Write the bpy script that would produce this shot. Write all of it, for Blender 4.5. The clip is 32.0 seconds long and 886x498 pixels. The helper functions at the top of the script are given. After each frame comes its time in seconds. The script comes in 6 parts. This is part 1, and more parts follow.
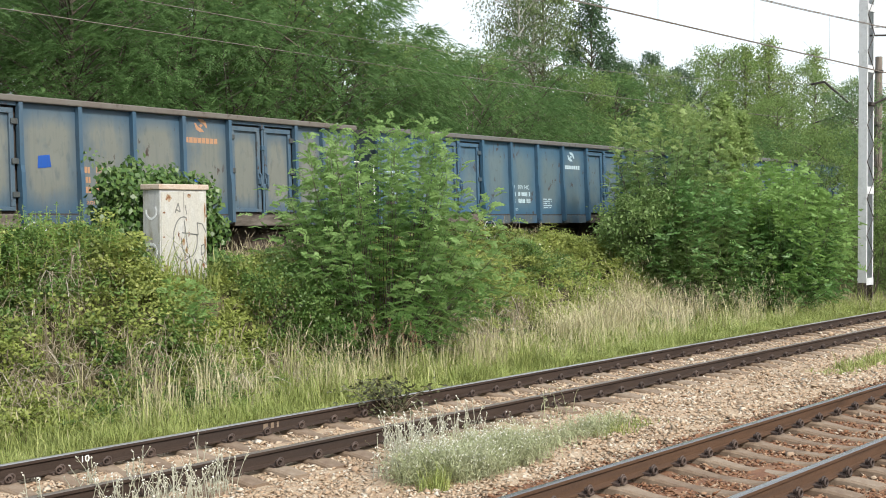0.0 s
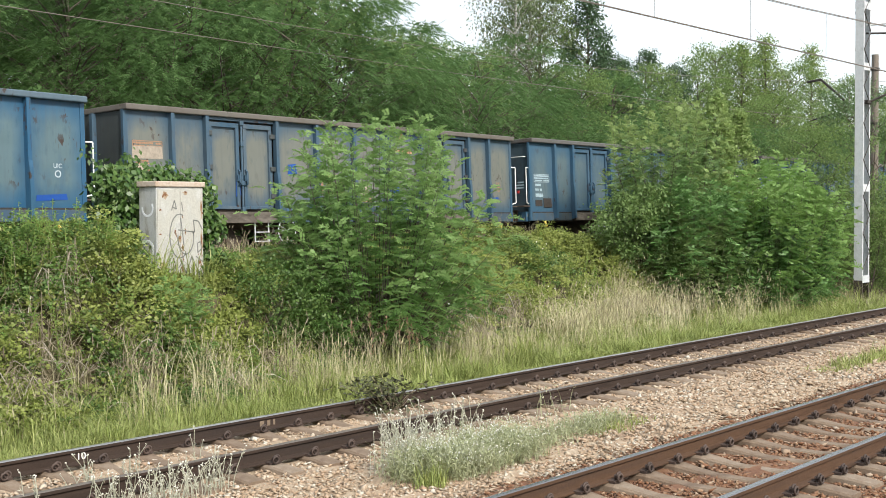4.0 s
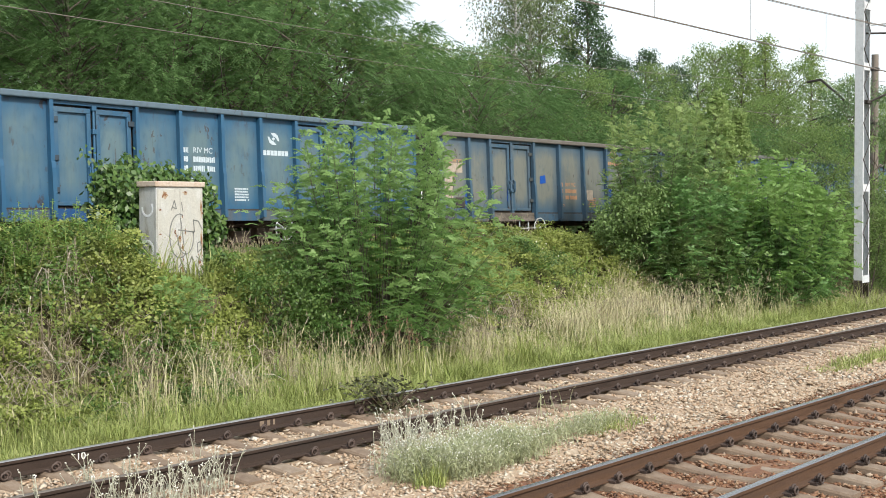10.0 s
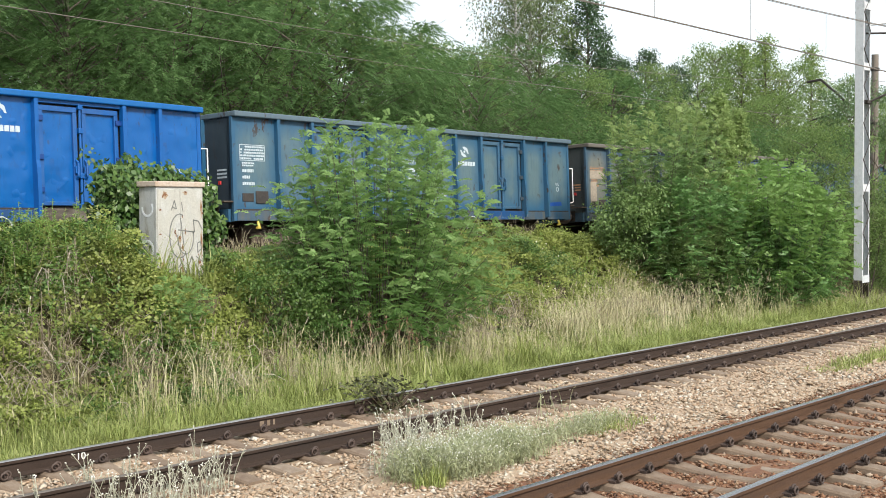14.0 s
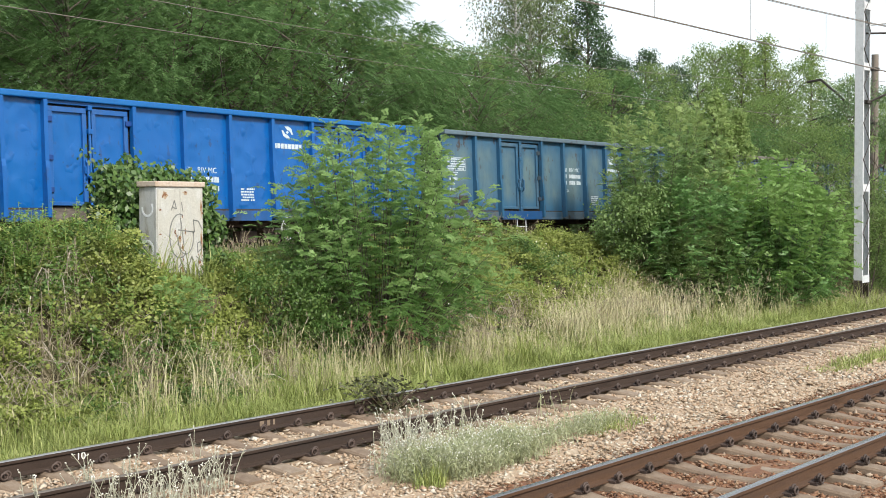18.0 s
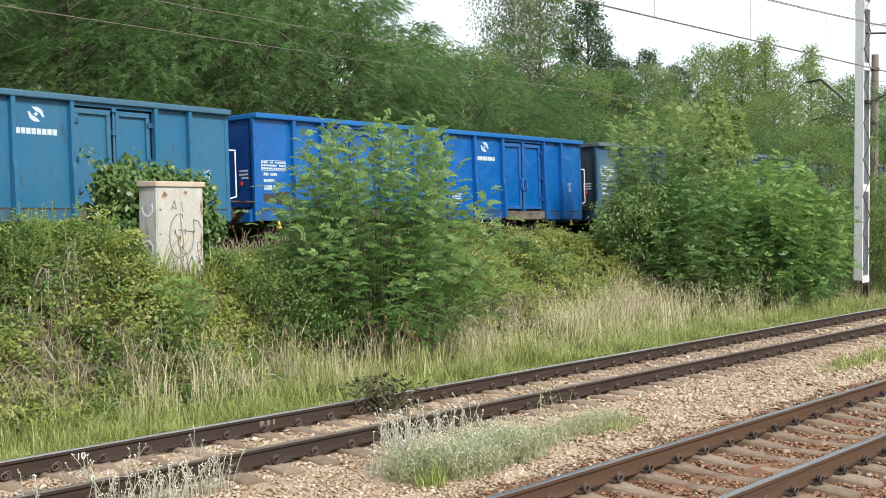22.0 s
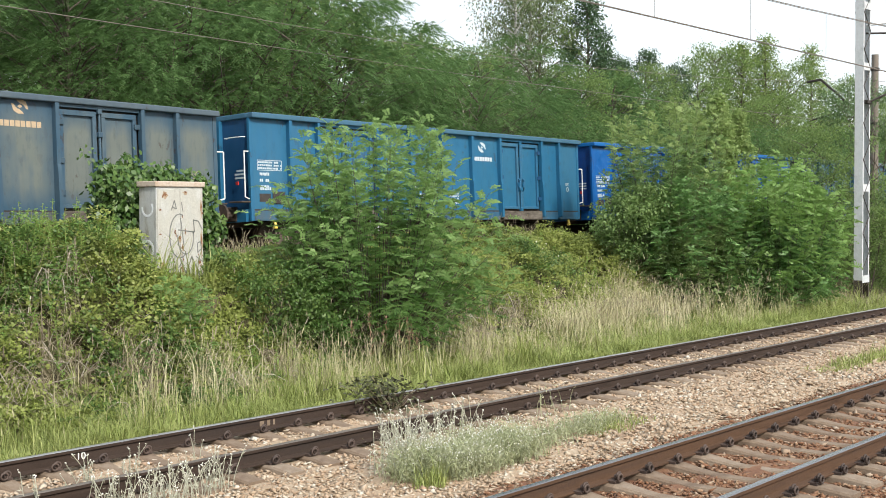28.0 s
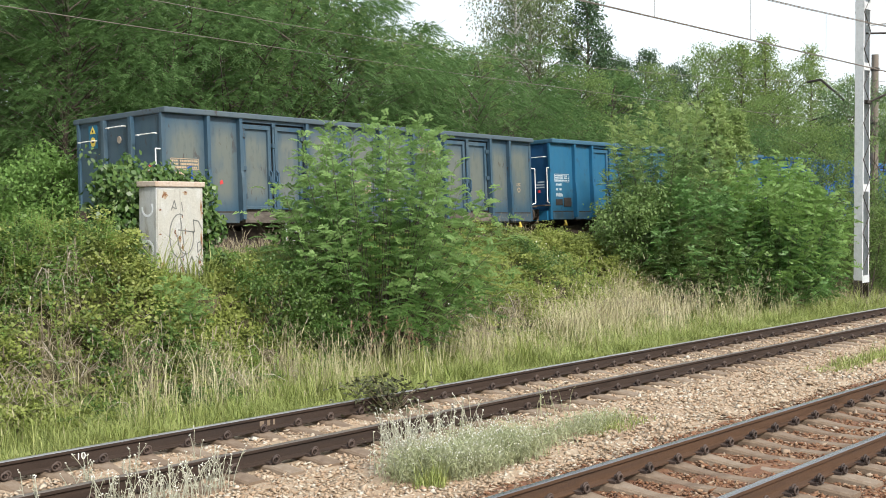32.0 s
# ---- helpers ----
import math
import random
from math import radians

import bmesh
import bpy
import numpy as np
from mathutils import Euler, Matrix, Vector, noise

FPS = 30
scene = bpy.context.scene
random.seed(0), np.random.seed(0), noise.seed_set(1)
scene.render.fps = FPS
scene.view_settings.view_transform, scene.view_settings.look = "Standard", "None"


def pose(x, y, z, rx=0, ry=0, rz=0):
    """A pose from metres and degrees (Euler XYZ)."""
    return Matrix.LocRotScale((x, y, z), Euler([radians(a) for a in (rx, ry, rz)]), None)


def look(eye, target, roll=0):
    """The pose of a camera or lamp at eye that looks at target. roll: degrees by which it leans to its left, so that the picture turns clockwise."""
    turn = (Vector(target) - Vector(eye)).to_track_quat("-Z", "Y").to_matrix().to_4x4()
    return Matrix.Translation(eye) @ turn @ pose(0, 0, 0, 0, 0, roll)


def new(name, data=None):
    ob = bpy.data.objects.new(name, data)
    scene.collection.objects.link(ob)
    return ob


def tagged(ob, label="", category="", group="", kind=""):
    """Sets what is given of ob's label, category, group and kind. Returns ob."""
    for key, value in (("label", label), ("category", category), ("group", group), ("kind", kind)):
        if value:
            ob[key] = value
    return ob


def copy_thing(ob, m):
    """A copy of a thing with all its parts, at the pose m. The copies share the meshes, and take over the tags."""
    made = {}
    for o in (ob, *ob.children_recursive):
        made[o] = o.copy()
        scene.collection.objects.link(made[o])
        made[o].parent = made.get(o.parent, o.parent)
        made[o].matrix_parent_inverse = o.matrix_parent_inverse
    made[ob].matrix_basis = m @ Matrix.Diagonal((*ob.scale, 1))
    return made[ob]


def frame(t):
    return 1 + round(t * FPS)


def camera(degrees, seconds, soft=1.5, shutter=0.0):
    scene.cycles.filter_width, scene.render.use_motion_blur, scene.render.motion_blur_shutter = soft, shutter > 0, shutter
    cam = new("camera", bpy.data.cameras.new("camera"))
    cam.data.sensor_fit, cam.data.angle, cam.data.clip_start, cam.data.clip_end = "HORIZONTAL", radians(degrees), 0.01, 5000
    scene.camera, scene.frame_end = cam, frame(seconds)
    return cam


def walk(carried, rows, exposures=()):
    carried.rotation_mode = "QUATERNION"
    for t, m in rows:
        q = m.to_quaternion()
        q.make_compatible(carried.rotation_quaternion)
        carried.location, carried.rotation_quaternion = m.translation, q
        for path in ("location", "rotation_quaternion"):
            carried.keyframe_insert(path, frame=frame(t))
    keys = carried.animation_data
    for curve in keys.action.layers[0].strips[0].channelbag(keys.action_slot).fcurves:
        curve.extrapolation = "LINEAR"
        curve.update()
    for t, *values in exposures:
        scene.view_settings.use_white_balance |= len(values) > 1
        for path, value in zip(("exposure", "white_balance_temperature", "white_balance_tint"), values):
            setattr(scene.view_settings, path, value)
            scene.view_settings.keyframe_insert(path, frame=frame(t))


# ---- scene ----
EYE = 2.427


def eye(yaw, dip, roll):
    """The camera's pose: yaw from the rails' direction, dip below the horizon, roll."""
    return pose(0, 0, EYE, 90 - dip, 0, yaw - 90) @ pose(0, 0, 0, 0, 0, roll)


cam = camera(40.5, 32.0, soft=0.95)
walk(cam, [
    (0.0, eye(40.570, 1.705, -0.27)), (0.5, eye(40.531, 1.630, -0.26)), (1.0, eye(40.532, 1.605, -0.27)),
    (1.5, eye(40.442, 1.745, -0.24)), (2.0, eye(40.452, 1.755, -0.24)), (2.5, eye(40.445, 1.785, -0.23)),
    (3.0, eye(40.416, 1.795, -0.23)), (3.5, eye(40.408, 1.826, -0.23)), (5.5, eye(40.400, 1.830, -0.23)),
    (32.0, eye(40.400, 1.830, -0.23))])

# ---- daylight: a bright hazy sky with a veiled sun behind the camera ----
SUN_UP, SUN_ROUND = 40.0, 197.0
world = bpy.data.worlds.new("sky")
scene.world = world
world.use_nodes = True
wn, wl = world.node_tree.nodes, world.node_tree.links
wn.clear()
sky = wn.new("ShaderNodeTexSky")
sky.sky_type, sky.sun_disc = "NISHITA", False
sky.sun_elevation, sky.sun_rotation = radians(SUN_UP), radians(SUN_ROUND)
sky.air_density, sky.dust_density, sky.ozone_density = 1.0, 3.0, 1.0
veil = wn.new("ShaderNodeMixRGB")
veil.inputs[0].default_value = 0.62
veil.inputs[2].default_value = (10.2, 11.0, 11.5, 1)
wl.new(sky.outputs[0], veil.inputs[1])
bgn = wn.new("ShaderNodeBackground")
bgn.inputs[1].default_value = 0.104
wl.new(veil.outputs[0], bgn.inputs[0])
wout = wn.new("ShaderNodeOutputWorld")
wl.new(bgn.outputs[0], wout.inputs[0])
sun = new("sun", bpy.data.lights.new("sun", "SUN"))
sun.data.energy, sun.data.angle, sun.data.color = 3.6, radians(7), (1.0, 0.95, 0.86)
a_, e_ = radians(SUN_ROUND), radians(SUN_UP)
sun.matrix_world = look((0, 0, 30), Vector((0, 0, 30)) - Vector((math.sin(a_) * math.cos(e_), math.cos(a_) * math.cos(e_), math.sin(e_))))
scene.view_settings.exposure = 0.47


# ---- materials ----
def srgb(r, g, b):
    return tuple(((c / 255 + 0.055) / 1.055) ** 2.4 if c > 10 else c / 255 / 12.92 for c in (r, g, b)) + (1.0,)


def mat(name, cols, scale=4.0, rough=0.8, bump=0.2, metal=0.0, rand="", share=0.5, trans=0.0, fine=60.0, stretch=(1, 1, 1), spec=0.5):
    """A surface whose colour wanders between cols by noise (and from piece to piece), with fine relief."""
    m = bpy.data.materials.new(name)
    m.use_nodes = True
    n, l = m.node_tree.nodes, m.node_tree.links
    n.clear()
    out = n.new("ShaderNodeOutputMaterial")
    bs = n.new("ShaderNodeBsdfPrincipled")
    tc = n.new("ShaderNodeTexCoord")
    mp = n.new("ShaderNodeMapping")
    mp.inputs["Scale"].default_value = stretch
    l.new(tc.outputs["Object"], mp.inputs[0])
    no = n.new("ShaderNodeTexNoise")
    no.inputs["Scale"].default_value, no.inputs["Detail"].default_value, no.inputs["Roughness"].default_value = scale, 7.0, 0.65
    l.new(mp.outputs[0], no.inputs["Vector"])
    spread = n.new("ShaderNodeMapRange")
    spread.inputs[1].default_value, spread.inputs[2].default_value = 0.28, 0.72
    l.new(no.outputs["Fac"], spread.inputs[0])
    fac = spread.outputs[0]
    if rand:
        src = n.new("ShaderNodeNewGeometry").outputs["Random Per Island"] if rand == "island" else n.new("ShaderNodeObjectInfo").outputs["Random"]
        mx = n.new("ShaderNodeMix")
        mx.inputs[0].default_value = share
        l.new(fac, mx.inputs[2]), l.new(src, mx.inputs[3])
        fac = mx.outputs[0]
    rp = n.new("ShaderNodeValToRGB")
    while len(rp.color_ramp.elements) < len(cols):
        rp.color_ramp.elements.new(0.5)
    for i, c in enumerate(cols):
        rp.color_ramp.elements[i].position = i / max(1, len(cols) - 1)
        rp.color_ramp.elements[i].color = (*c[:3], 1)
    l.new(fac, rp.inputs[0])
    fn = n.new("ShaderNodeTexNoise")
    fn.inputs["Scale"].default_value, fn.inputs["Detail"].default_value = fine, 4.0
    l.new(tc.outputs["Object"], fn.inputs["Vector"])
    sh = n.new("ShaderNodeMapRange")
    sh.inputs[3].default_value, sh.inputs[4].default_value = 0.72, 1.28
    l.new(fn.outputs["Fac"], sh.inputs[0])
    mul = n.new("ShaderNodeMixRGB")
    mul.blend_type = "MULTIPLY"
    mul.inputs[0].default_value = 1.0
    l.new(rp.outputs[0], mul.inputs[1]), l.new(sh.outputs[0], mul.inputs[2])
    l.new(mul.outputs[0], bs.inputs["Base Color"])
    bs.inputs["Roughness"].default_value, bs.inputs["Metallic"].default_value = rough, metal
    bs.inputs["Specular IOR Level"].default_value = spec
    if bump:
        bp = n.new("ShaderNodeBump")
        bp.inputs["Strength"].default_value, bp.inputs["Distance"].default_value = bump, 0.01
        l.new(fn.outputs["Fac"], bp.inputs["Height"])
        l.new(bp.outputs[0], bs.inputs["Normal"])
    if trans:
        tr = n.new("ShaderNodeBsdfTranslucent")
        l.new(mul.outputs[0], tr.inputs[0])
        ms = n.new("ShaderNodeMixShader")
        ms.inputs[0].default_value = trans
        l.new(bs.outputs[0], ms.inputs[1]), l.new(tr.outputs[0], ms.inputs[2])
        l.new(ms.outputs[0], out.inputs[0])
    else:
        l.new(bs.outputs[0], out.inputs[0])
    return m


def paint(name, base, dust, rust, cover, seed, panel=False, rusty=0.5, rough=0.5, dents=0.03):
    """Weathered wagon paint: dust in clouds and streaks (thickest in the middle of a panel), rust spots."""
    m = bpy.data.materials.new(name)
    m.use_nodes = True
    n, l = m.node_tree.nodes, m.node_tree.links
    bs = n["Principled BSDF"]
    tc = n.new("ShaderNodeTexCoord")

    def cloud(scale, stretch, lo, hi, detail=6.0):
        mp = n.new("ShaderNodeMapping")
        mp.inputs["Scale"].default_value, mp.inputs["Location"].default_value = stretch, (seed * 7.3, seed * 3.1, seed * 1.7)
        no = n.new("ShaderNodeTexNoise")
        no.inputs["Scale"].default_value, no.inputs["Detail"].default_value, no.inputs["Roughness"].default_value = scale, detail, 0.6
        mr = n.new("ShaderNodeMapRange")
        mr.inputs[1].default_value, mr.inputs[2].default_value = lo, hi
        l.new(tc.outputs["Object"], mp.inputs[0]), l.new(mp.outputs[0], no.inputs["Vector"]), l.new(no.outputs["Fac"], mr.inputs[0])
        return mr.outputs[0]

    def maths(op, a, b):
        q = n.new("ShaderNodeMath")
        q.operation, q.use_clamp = op, True
        for i, v in enumerate((a, b)):
            if isinstance(v, float):
                q.inputs[i].default_value = v
            else:
                l.new(v, q.inputs[i])
        return q.outputs[0]

    def over(under, col, fac):
        q = n.new("ShaderNodeMixRGB")
        l.new(fac, q.inputs[0])
        if isinstance(under, tuple):
            q.inputs[1].default_value = under
        else:
            l.new(under, q.inputs[1])
        q.inputs[2].default_value = col
        return q.outputs[0]

    dusty = maths("ADD", cloud(1.3, (1, 1, 0.6), 0.35, 0.75), maths("MULTIPLY", cloud(5.0, (1, 1, 0.12), 0.4, 0.8), 0.5))
    if panel:
        sep = n.new("ShaderNodeSeparateXYZ")
        l.new(tc.outputs["Generated"], sep.inputs[0])
        for axis, reach in ((0, 0.36), (2, 0.24)):
            ab = n.new("ShaderNodeMath")
            ab.operation = "PINGPONG"
            ab.inputs[1].default_value = 0.5
            l.new(sep.outputs[axis], ab.inputs[0])
            mr = n.new("ShaderNodeMapRange")
            mr.inputs[1].default_value, mr.inputs[2].default_value, mr.inputs[3].default_value = 0.02, reach, 0.12
            l.new(ab.outputs[0], mr.inputs[0])
            dusty = maths("MULTIPLY", maths("ADD", dusty, 0.25), mr.outputs[0])
    col = over(base, dust, maths("MULTIPLY", dusty, float(cover)))
    col = over(col, tuple(c * 0.55 for c in base[:3]) + (1,), maths("MULTIPLY", cloud(9.0, (1, 1, 0.35), 0.55, 0.8), 0.5))
    # flakes lie in groups; scratches run slantwise
    group = cloud(0.9, (1, 1, 1), 0.50, 0.62, 2.0)
    spots = maths("MULTIPLY", cloud(7.0, (1, 1, 0.55), 0.60, 0.63, 8.0), maths("ADD", maths("MULTIPLY", group, float(rusty)), 0.12))
    spots = maths("ADD", spots, maths("MULTIPLY", maths("MULTIPLY", cloud(6.0, (2.2, 1, 0.35), 0.64, 0.665, 3.0), group), float(rusty) * 0.8))
    streaks = maths("MULTIPLY", cloud(14.0, (1, 1, 0.05), 0.5, 0.8, 4.0), 0.35)
    col = over(col, tuple(0.35 * c + 0.65 * d for c, d in zip(base[:3], (0.09, 0.075, 0.06))) + (1,), maths("MULTIPLY", streaks, float(rusty)))
    col = over(col, rust, spots)
    l.new(col, bs.inputs["Base Color"])
    bs.inputs["Roughness"].default_value = rough
    bp = n.new("ShaderNodeBump")
    bp.inputs["Strength"].default_value, bp.inputs["Distance"].default_value = 0.4, dents
    relief = cloud(1.9, (1, 1, 1), 0.25, 0.75, 1.0)
    if dents > 0.08:
        relief = maths("ADD", maths("MULTIPLY", relief, 0.7), maths("MULTIPLY", cloud(3.4, (1, 1, 1), 0.60, 0.82, 1.0), 0.35))
    l.new(relief, bp.inputs["Height"])
    l.new(bp.outputs[0], bs.inputs["Normal"])
    return m


M_BALLAST = mat("ballast_fines", [(0.20, 0.125, 0.08), (0.34, 0.255, 0.175), (0.43, 0.35, 0.265)], 5, 0.95, 0.6, fine=45)
M_REDFINES = mat("rusty_ballast_fines", [(0.075, 0.03, 0.015), (0.155, 0.07, 0.036), (0.21, 0.12, 0.068)], 6, 0.95, 0.6, fine=45)
M_STONE = mat("pale_stone", [(0.23, 0.15, 0.095), (0.385, 0.295, 0.205), (0.34, 0.235, 0.155), (0.44, 0.365, 0.28), (0.57, 0.53, 0.465)], 0.6, 0.9, 0.3, rand="island", share=0.8)
M_STONERED = mat("orange_stone", [(0.085, 0.035, 0.018), (0.18, 0.09, 0.048), (0.175, 0.08, 0.04), (0.26, 0.165, 0.10), (0.40, 0.33, 0.26)], 0.6, 0.9, 0.3, rand="island", share=0.8)
M_SOIL = mat("bank_soil", [(0.035, 0.03, 0.015), (0.09, 0.075, 0.035), (0.06, 0.08, 0.025)], 2.0, 0.95, 0.5, fine=30)
M_RAILBROWN = mat("rail_side_brown", [(0.03, 0.017, 0.011), (0.085, 0.047, 0.028), (0.06, 0.037, 0.026)], 1.5, 0.8, 0.3, stretch=(0.4, 4, 4), spec=0.2)
M_RAIL = mat("rail_side", [(0.022, 0.015, 0.012), (0.046, 0.031, 0.024), (0.033, 0.025, 0.022)], 1.5, 0.8, 0.3, stretch=(0.4, 4, 4), spec=0.2)
M_RAILTOP = mat("rail_top", [(0.26, 0.24, 0.23), (0.38, 0.36, 0.35)], 3, 0.25, 0.05, metal=1.0, stretch=(0.2, 4, 4))
M_RAILDULL = mat("rail_top_dull", [(0.40, 0.39, 0.39), (0.56, 0.56, 0.56)], 3, 0.42, 0.05, metal=0.95, stretch=(0.2, 4, 4))
M_RAILBLUNT = mat("rail_top_rusted", [(0.10, 0.082, 0.07), (0.19, 0.165, 0.145)], 3, 0.45, 0.1, metal=0.4, stretch=(0.2, 4, 4))
M_CLIP = mat("clip_iron", [(0.03, 0.02, 0.017), (0.085, 0.056, 0.044)], 20, 0.7, 0.3, rand="object")
M_CONCRETE = mat("sleeper_concrete", [(0.09, 0.055, 0.036), (0.185, 0.135, 0.095), (0.27, 0.22, 0.17)], 3.5, 0.9, 0.4, rand="object", share=0.3)
M_GALV = mat("galvanised_steel", [(0.43, 0.455, 0.48), (0.52, 0.54, 0.56), (0.36, 0.38, 0.395)], 3, 0.5, 0.1, metal=0.0)
M_TAR = mat("tarred_base", [(0.03, 0.025, 0.02), (0.08, 0.06, 0.05)], 8, 0.8, 0.3)
M_WIRE = mat("wire_copper", [(0.10, 0.09, 0.08), (0.2, 0.17, 0.14)], 5, 0.6, 0)
M_DARK = mat("dark_iron", [(0.02, 0.018, 0.016), (0.05, 0.04, 0.035)], 6, 0.7, 0.2)
M_UNDER = mat("underframe_grime", [(0.025, 0.02, 0.017), (0.06, 0.045, 0.035), (0.10, 0.07, 0.05)], 4, 0.85, 0.3)
M_WHITE = mat("white_paint", [(0.78, 0.78, 0.76), (0.85, 0.85, 0.83)], 6, 0.5, 0.05)
M_YELLOW = mat("yellow_paint", [(0.55, 0.40, 0.06), (0.70, 0.55, 0.12)], 8, 0.5, 0.05)
M_RED = mat("red_paint", [(0.45, 0.03, 0.03), (0.6, 0.05, 0.05)], 8, 0.5, 0.05)
M_BARK = mat("bark", [(0.05, 0.04, 0.03), (0.13, 0.11, 0.085)], 8, 0.95, 0.6, stretch=(3, 3, 0.6))
M_BIRCH = mat("birch_bark", [(0.30, 0.29, 0.26), (0.42, 0.41, 0.38), (0.08, 0.07, 0.06)], 4, 0.8, 0.2, stretch=(0.5, 0.5, 3))
M_POLEWOOD = mat("weathered_wood", [(0.12, 0.10, 0.085), (0.22, 0.19, 0.16)], 5, 0.9, 0.4, stretch=(4, 4, 0.4))


def leafmat(name, cols, trans=0.35, share=0.65, rough=0.5, scale=0.5, spec=0.4):
    return mat(name, cols, scale, rough, 0, rand="island", share=share, trans=trans, fine=3.0, spec=spec)


L_ACACIA = leafmat("acacia_leaf", [(0.135, 0.25, 0.065), (0.215, 0.365, 0.105), (0.30, 0.465, 0.155)], 0.53)
L_BRIGHT = leafmat("sunny_robinia_leaf", [(0.165, 0.28, 0.065), (0.25, 0.405, 0.105), (0.335, 0.495, 0.155)], 0.55)
# Wide tone noise in robinia_leaf stands in for shaded depths between lit sprays.
L_FOREST = leafmat("robinia_leaf", [(0.06, 0.12, 0.042), (0.12, 0.215, 0.075), (0.21, 0.33, 0.12)], 0.5, share=0.3, scale=0.9, rough=0.7, spec=0.2)
L_OLIVE = leafmat("olive_leaf", [(0.135, 0.205, 0.07), (0.19, 0.28, 0.093), (0.245, 0.34, 0.12)], 0.5, rough=0.7, spec=0.2)
L_DARK = leafmat("dark_leaf", [(0.04, 0.085, 0.04), (0.07, 0.13, 0.06), (0.105, 0.175, 0.08)], 0.35, rough=0.6)
L_OLIVEGREEN = leafmat("bank_tree_leaf", [(0.145, 0.24, 0.085), (0.215, 0.335, 0.125), (0.30, 0.42, 0.175)], 0.55, share=0.4, scale=1.6)
L_TIPS = leafmat("sunny_poplar_leaf", [(0.18, 0.275, 0.08), (0.27, 0.37, 0.125), (0.37, 0.455, 0.185)], 0.5)
L_POPLAR = leafmat("poplar_leaf", [(0.14, 0.22, 0.055), (0.22, 0.31, 0.085), (0.31, 0.39, 0.13)], 0.42)
L_BIRCH = leafmat("birch_leaf", [(0.10, 0.14, 0.06), (0.15, 0.195, 0.09), (0.21, 0.25, 0.125)], 0.42, rough=0.6)
L_WILLOW = leafmat("willow_leaf", [(0.07, 0.13, 0.046), (0.12, 0.20, 0.075), (0.19, 0.285, 0.125)], 0.42)
L_BRAMBLE = leafmat("bramble_leaf", [(0.10, 0.13, 0.036), (0.17, 0.215, 0.055), (0.25, 0.30, 0.08), (0.37, 0.385, 0.14)], 0.4, share=0.5, scale=1.1)
L_VINE = leafmat("creeper_leaf", [(0.05, 0.105, 0.025), (0.10, 0.175, 0.042), (0.18, 0.26, 0.075)], 0.35, rough=0.5)
L_SUNNY = leafmat("sunny_bramble_leaf", [(0.18, 0.225, 0.05), (0.275, 0.325, 0.08), (0.385, 0.41, 0.14)], 0.4)
L_CREEPER = leafmat("broad_creeper_leaf", [(0.03, 0.07, 0.018), (0.065, 0.13, 0.03), (0.16, 0.24, 0.07)], 0.25, rough=0.4)
L_GRASS = leafmat("green_grass", [(0.16, 0.20, 0.05), (0.265, 0.315, 0.09), (0.42, 0.43, 0.17)], 0.22, scale=1.3)
L_DRY = leafmat("dry_grass", [(0.34, 0.31, 0.17), (0.52, 0.47, 0.29), (0.66, 0.61, 0.42)], 0.2)
L_STRAW = leafmat("dead_stalk", [(0.14, 0.11, 0.075), (0.26, 0.215, 0.15), (0.40, 0.35, 0.26)], 0.15)
L_PALECANE = leafmat("bleached_cane", [(0.26, 0.22, 0.17), (0.40, 0.36, 0.30), (0.52, 0.48, 0.42)], 0.1)
L_WEED = leafmat("grey_weed", [(0.25, 0.285, 0.145), (0.40, 0.425, 0.25), (0.55, 0.545, 0.40)], 0.35)
L_FROND = leafmat("robinia_frond", [(0.09, 0.185, 0.054), (0.165, 0.30, 0.088), (0.25, 0.405, 0.135)], 0.54, share=0.3, scale=2.2)
L_PALEFROND = leafmat("pale_robinia_frond", [(0.165, 0.295, 0.088), (0.245, 0.385, 0.13), (0.33, 0.475, 0.18)], 0.55, share=0.3, scale=2.2)
L_BOX = leafmat("box_elder_leaf", [(0.075, 0.16, 0.048), (0.145, 0.28, 0.085), (0.23, 0.385, 0.135)], 0.45, share=0.35, scale=1.9, rough=0.42)
L_BOXPALE = leafmat("pale_box_elder_leaf", [(0.16, 0.29, 0.07), (0.24, 0.39, 0.115), (0.32, 0.47, 0.16)], 0.5, share=0.35, scale=1.9)
L_DULL = leafmat("dull_elder_leaf", [(0.11, 0.18, 0.06), (0.18, 0.275, 0.09), (0.27, 0.36, 0.14)], 0.45, share=0.35, scale=1.9)
L_FRESH = leafmat("fresh_verge_grass", [(0.18, 0.235, 0.06), (0.285, 0.34, 0.10), (0.42, 0.44, 0.175)], 0.28, scale=1.6)
L_WOOL = leafmat("woolly_stalk", [(0.34, 0.35, 0.25), (0.47, 0.47, 0.37), (0.58, 0.57, 0.47)], 0.2)
L_FLOWER = leafmat("white_flower", [(0.7, 0.7, 0.62), (0.84, 0.83, 0.78)], 0.2)


# ---- mesh tools ----
def link(name, me, material, parent=None, label=""):
    ob = new(name, me)
    for m in material if isinstance(material, (list, tuple)) else [material]:
        if m.name not in [k.name for k in me.materials if k]:
            me.materials.append(m)
    if parent:
        ob.parent = parent
    if label:
        ob["label"] = label
    if name in TINY:
        ob["kind"] = "stuff"
    return ob


# pieces too small to pick apart
TINY = ("type_lettering", "number_bars", "load_table", "data_lines", "logo_word", "plumes", "stalks", "stem_cluster", "leaves", "flower_heads", "foliage")


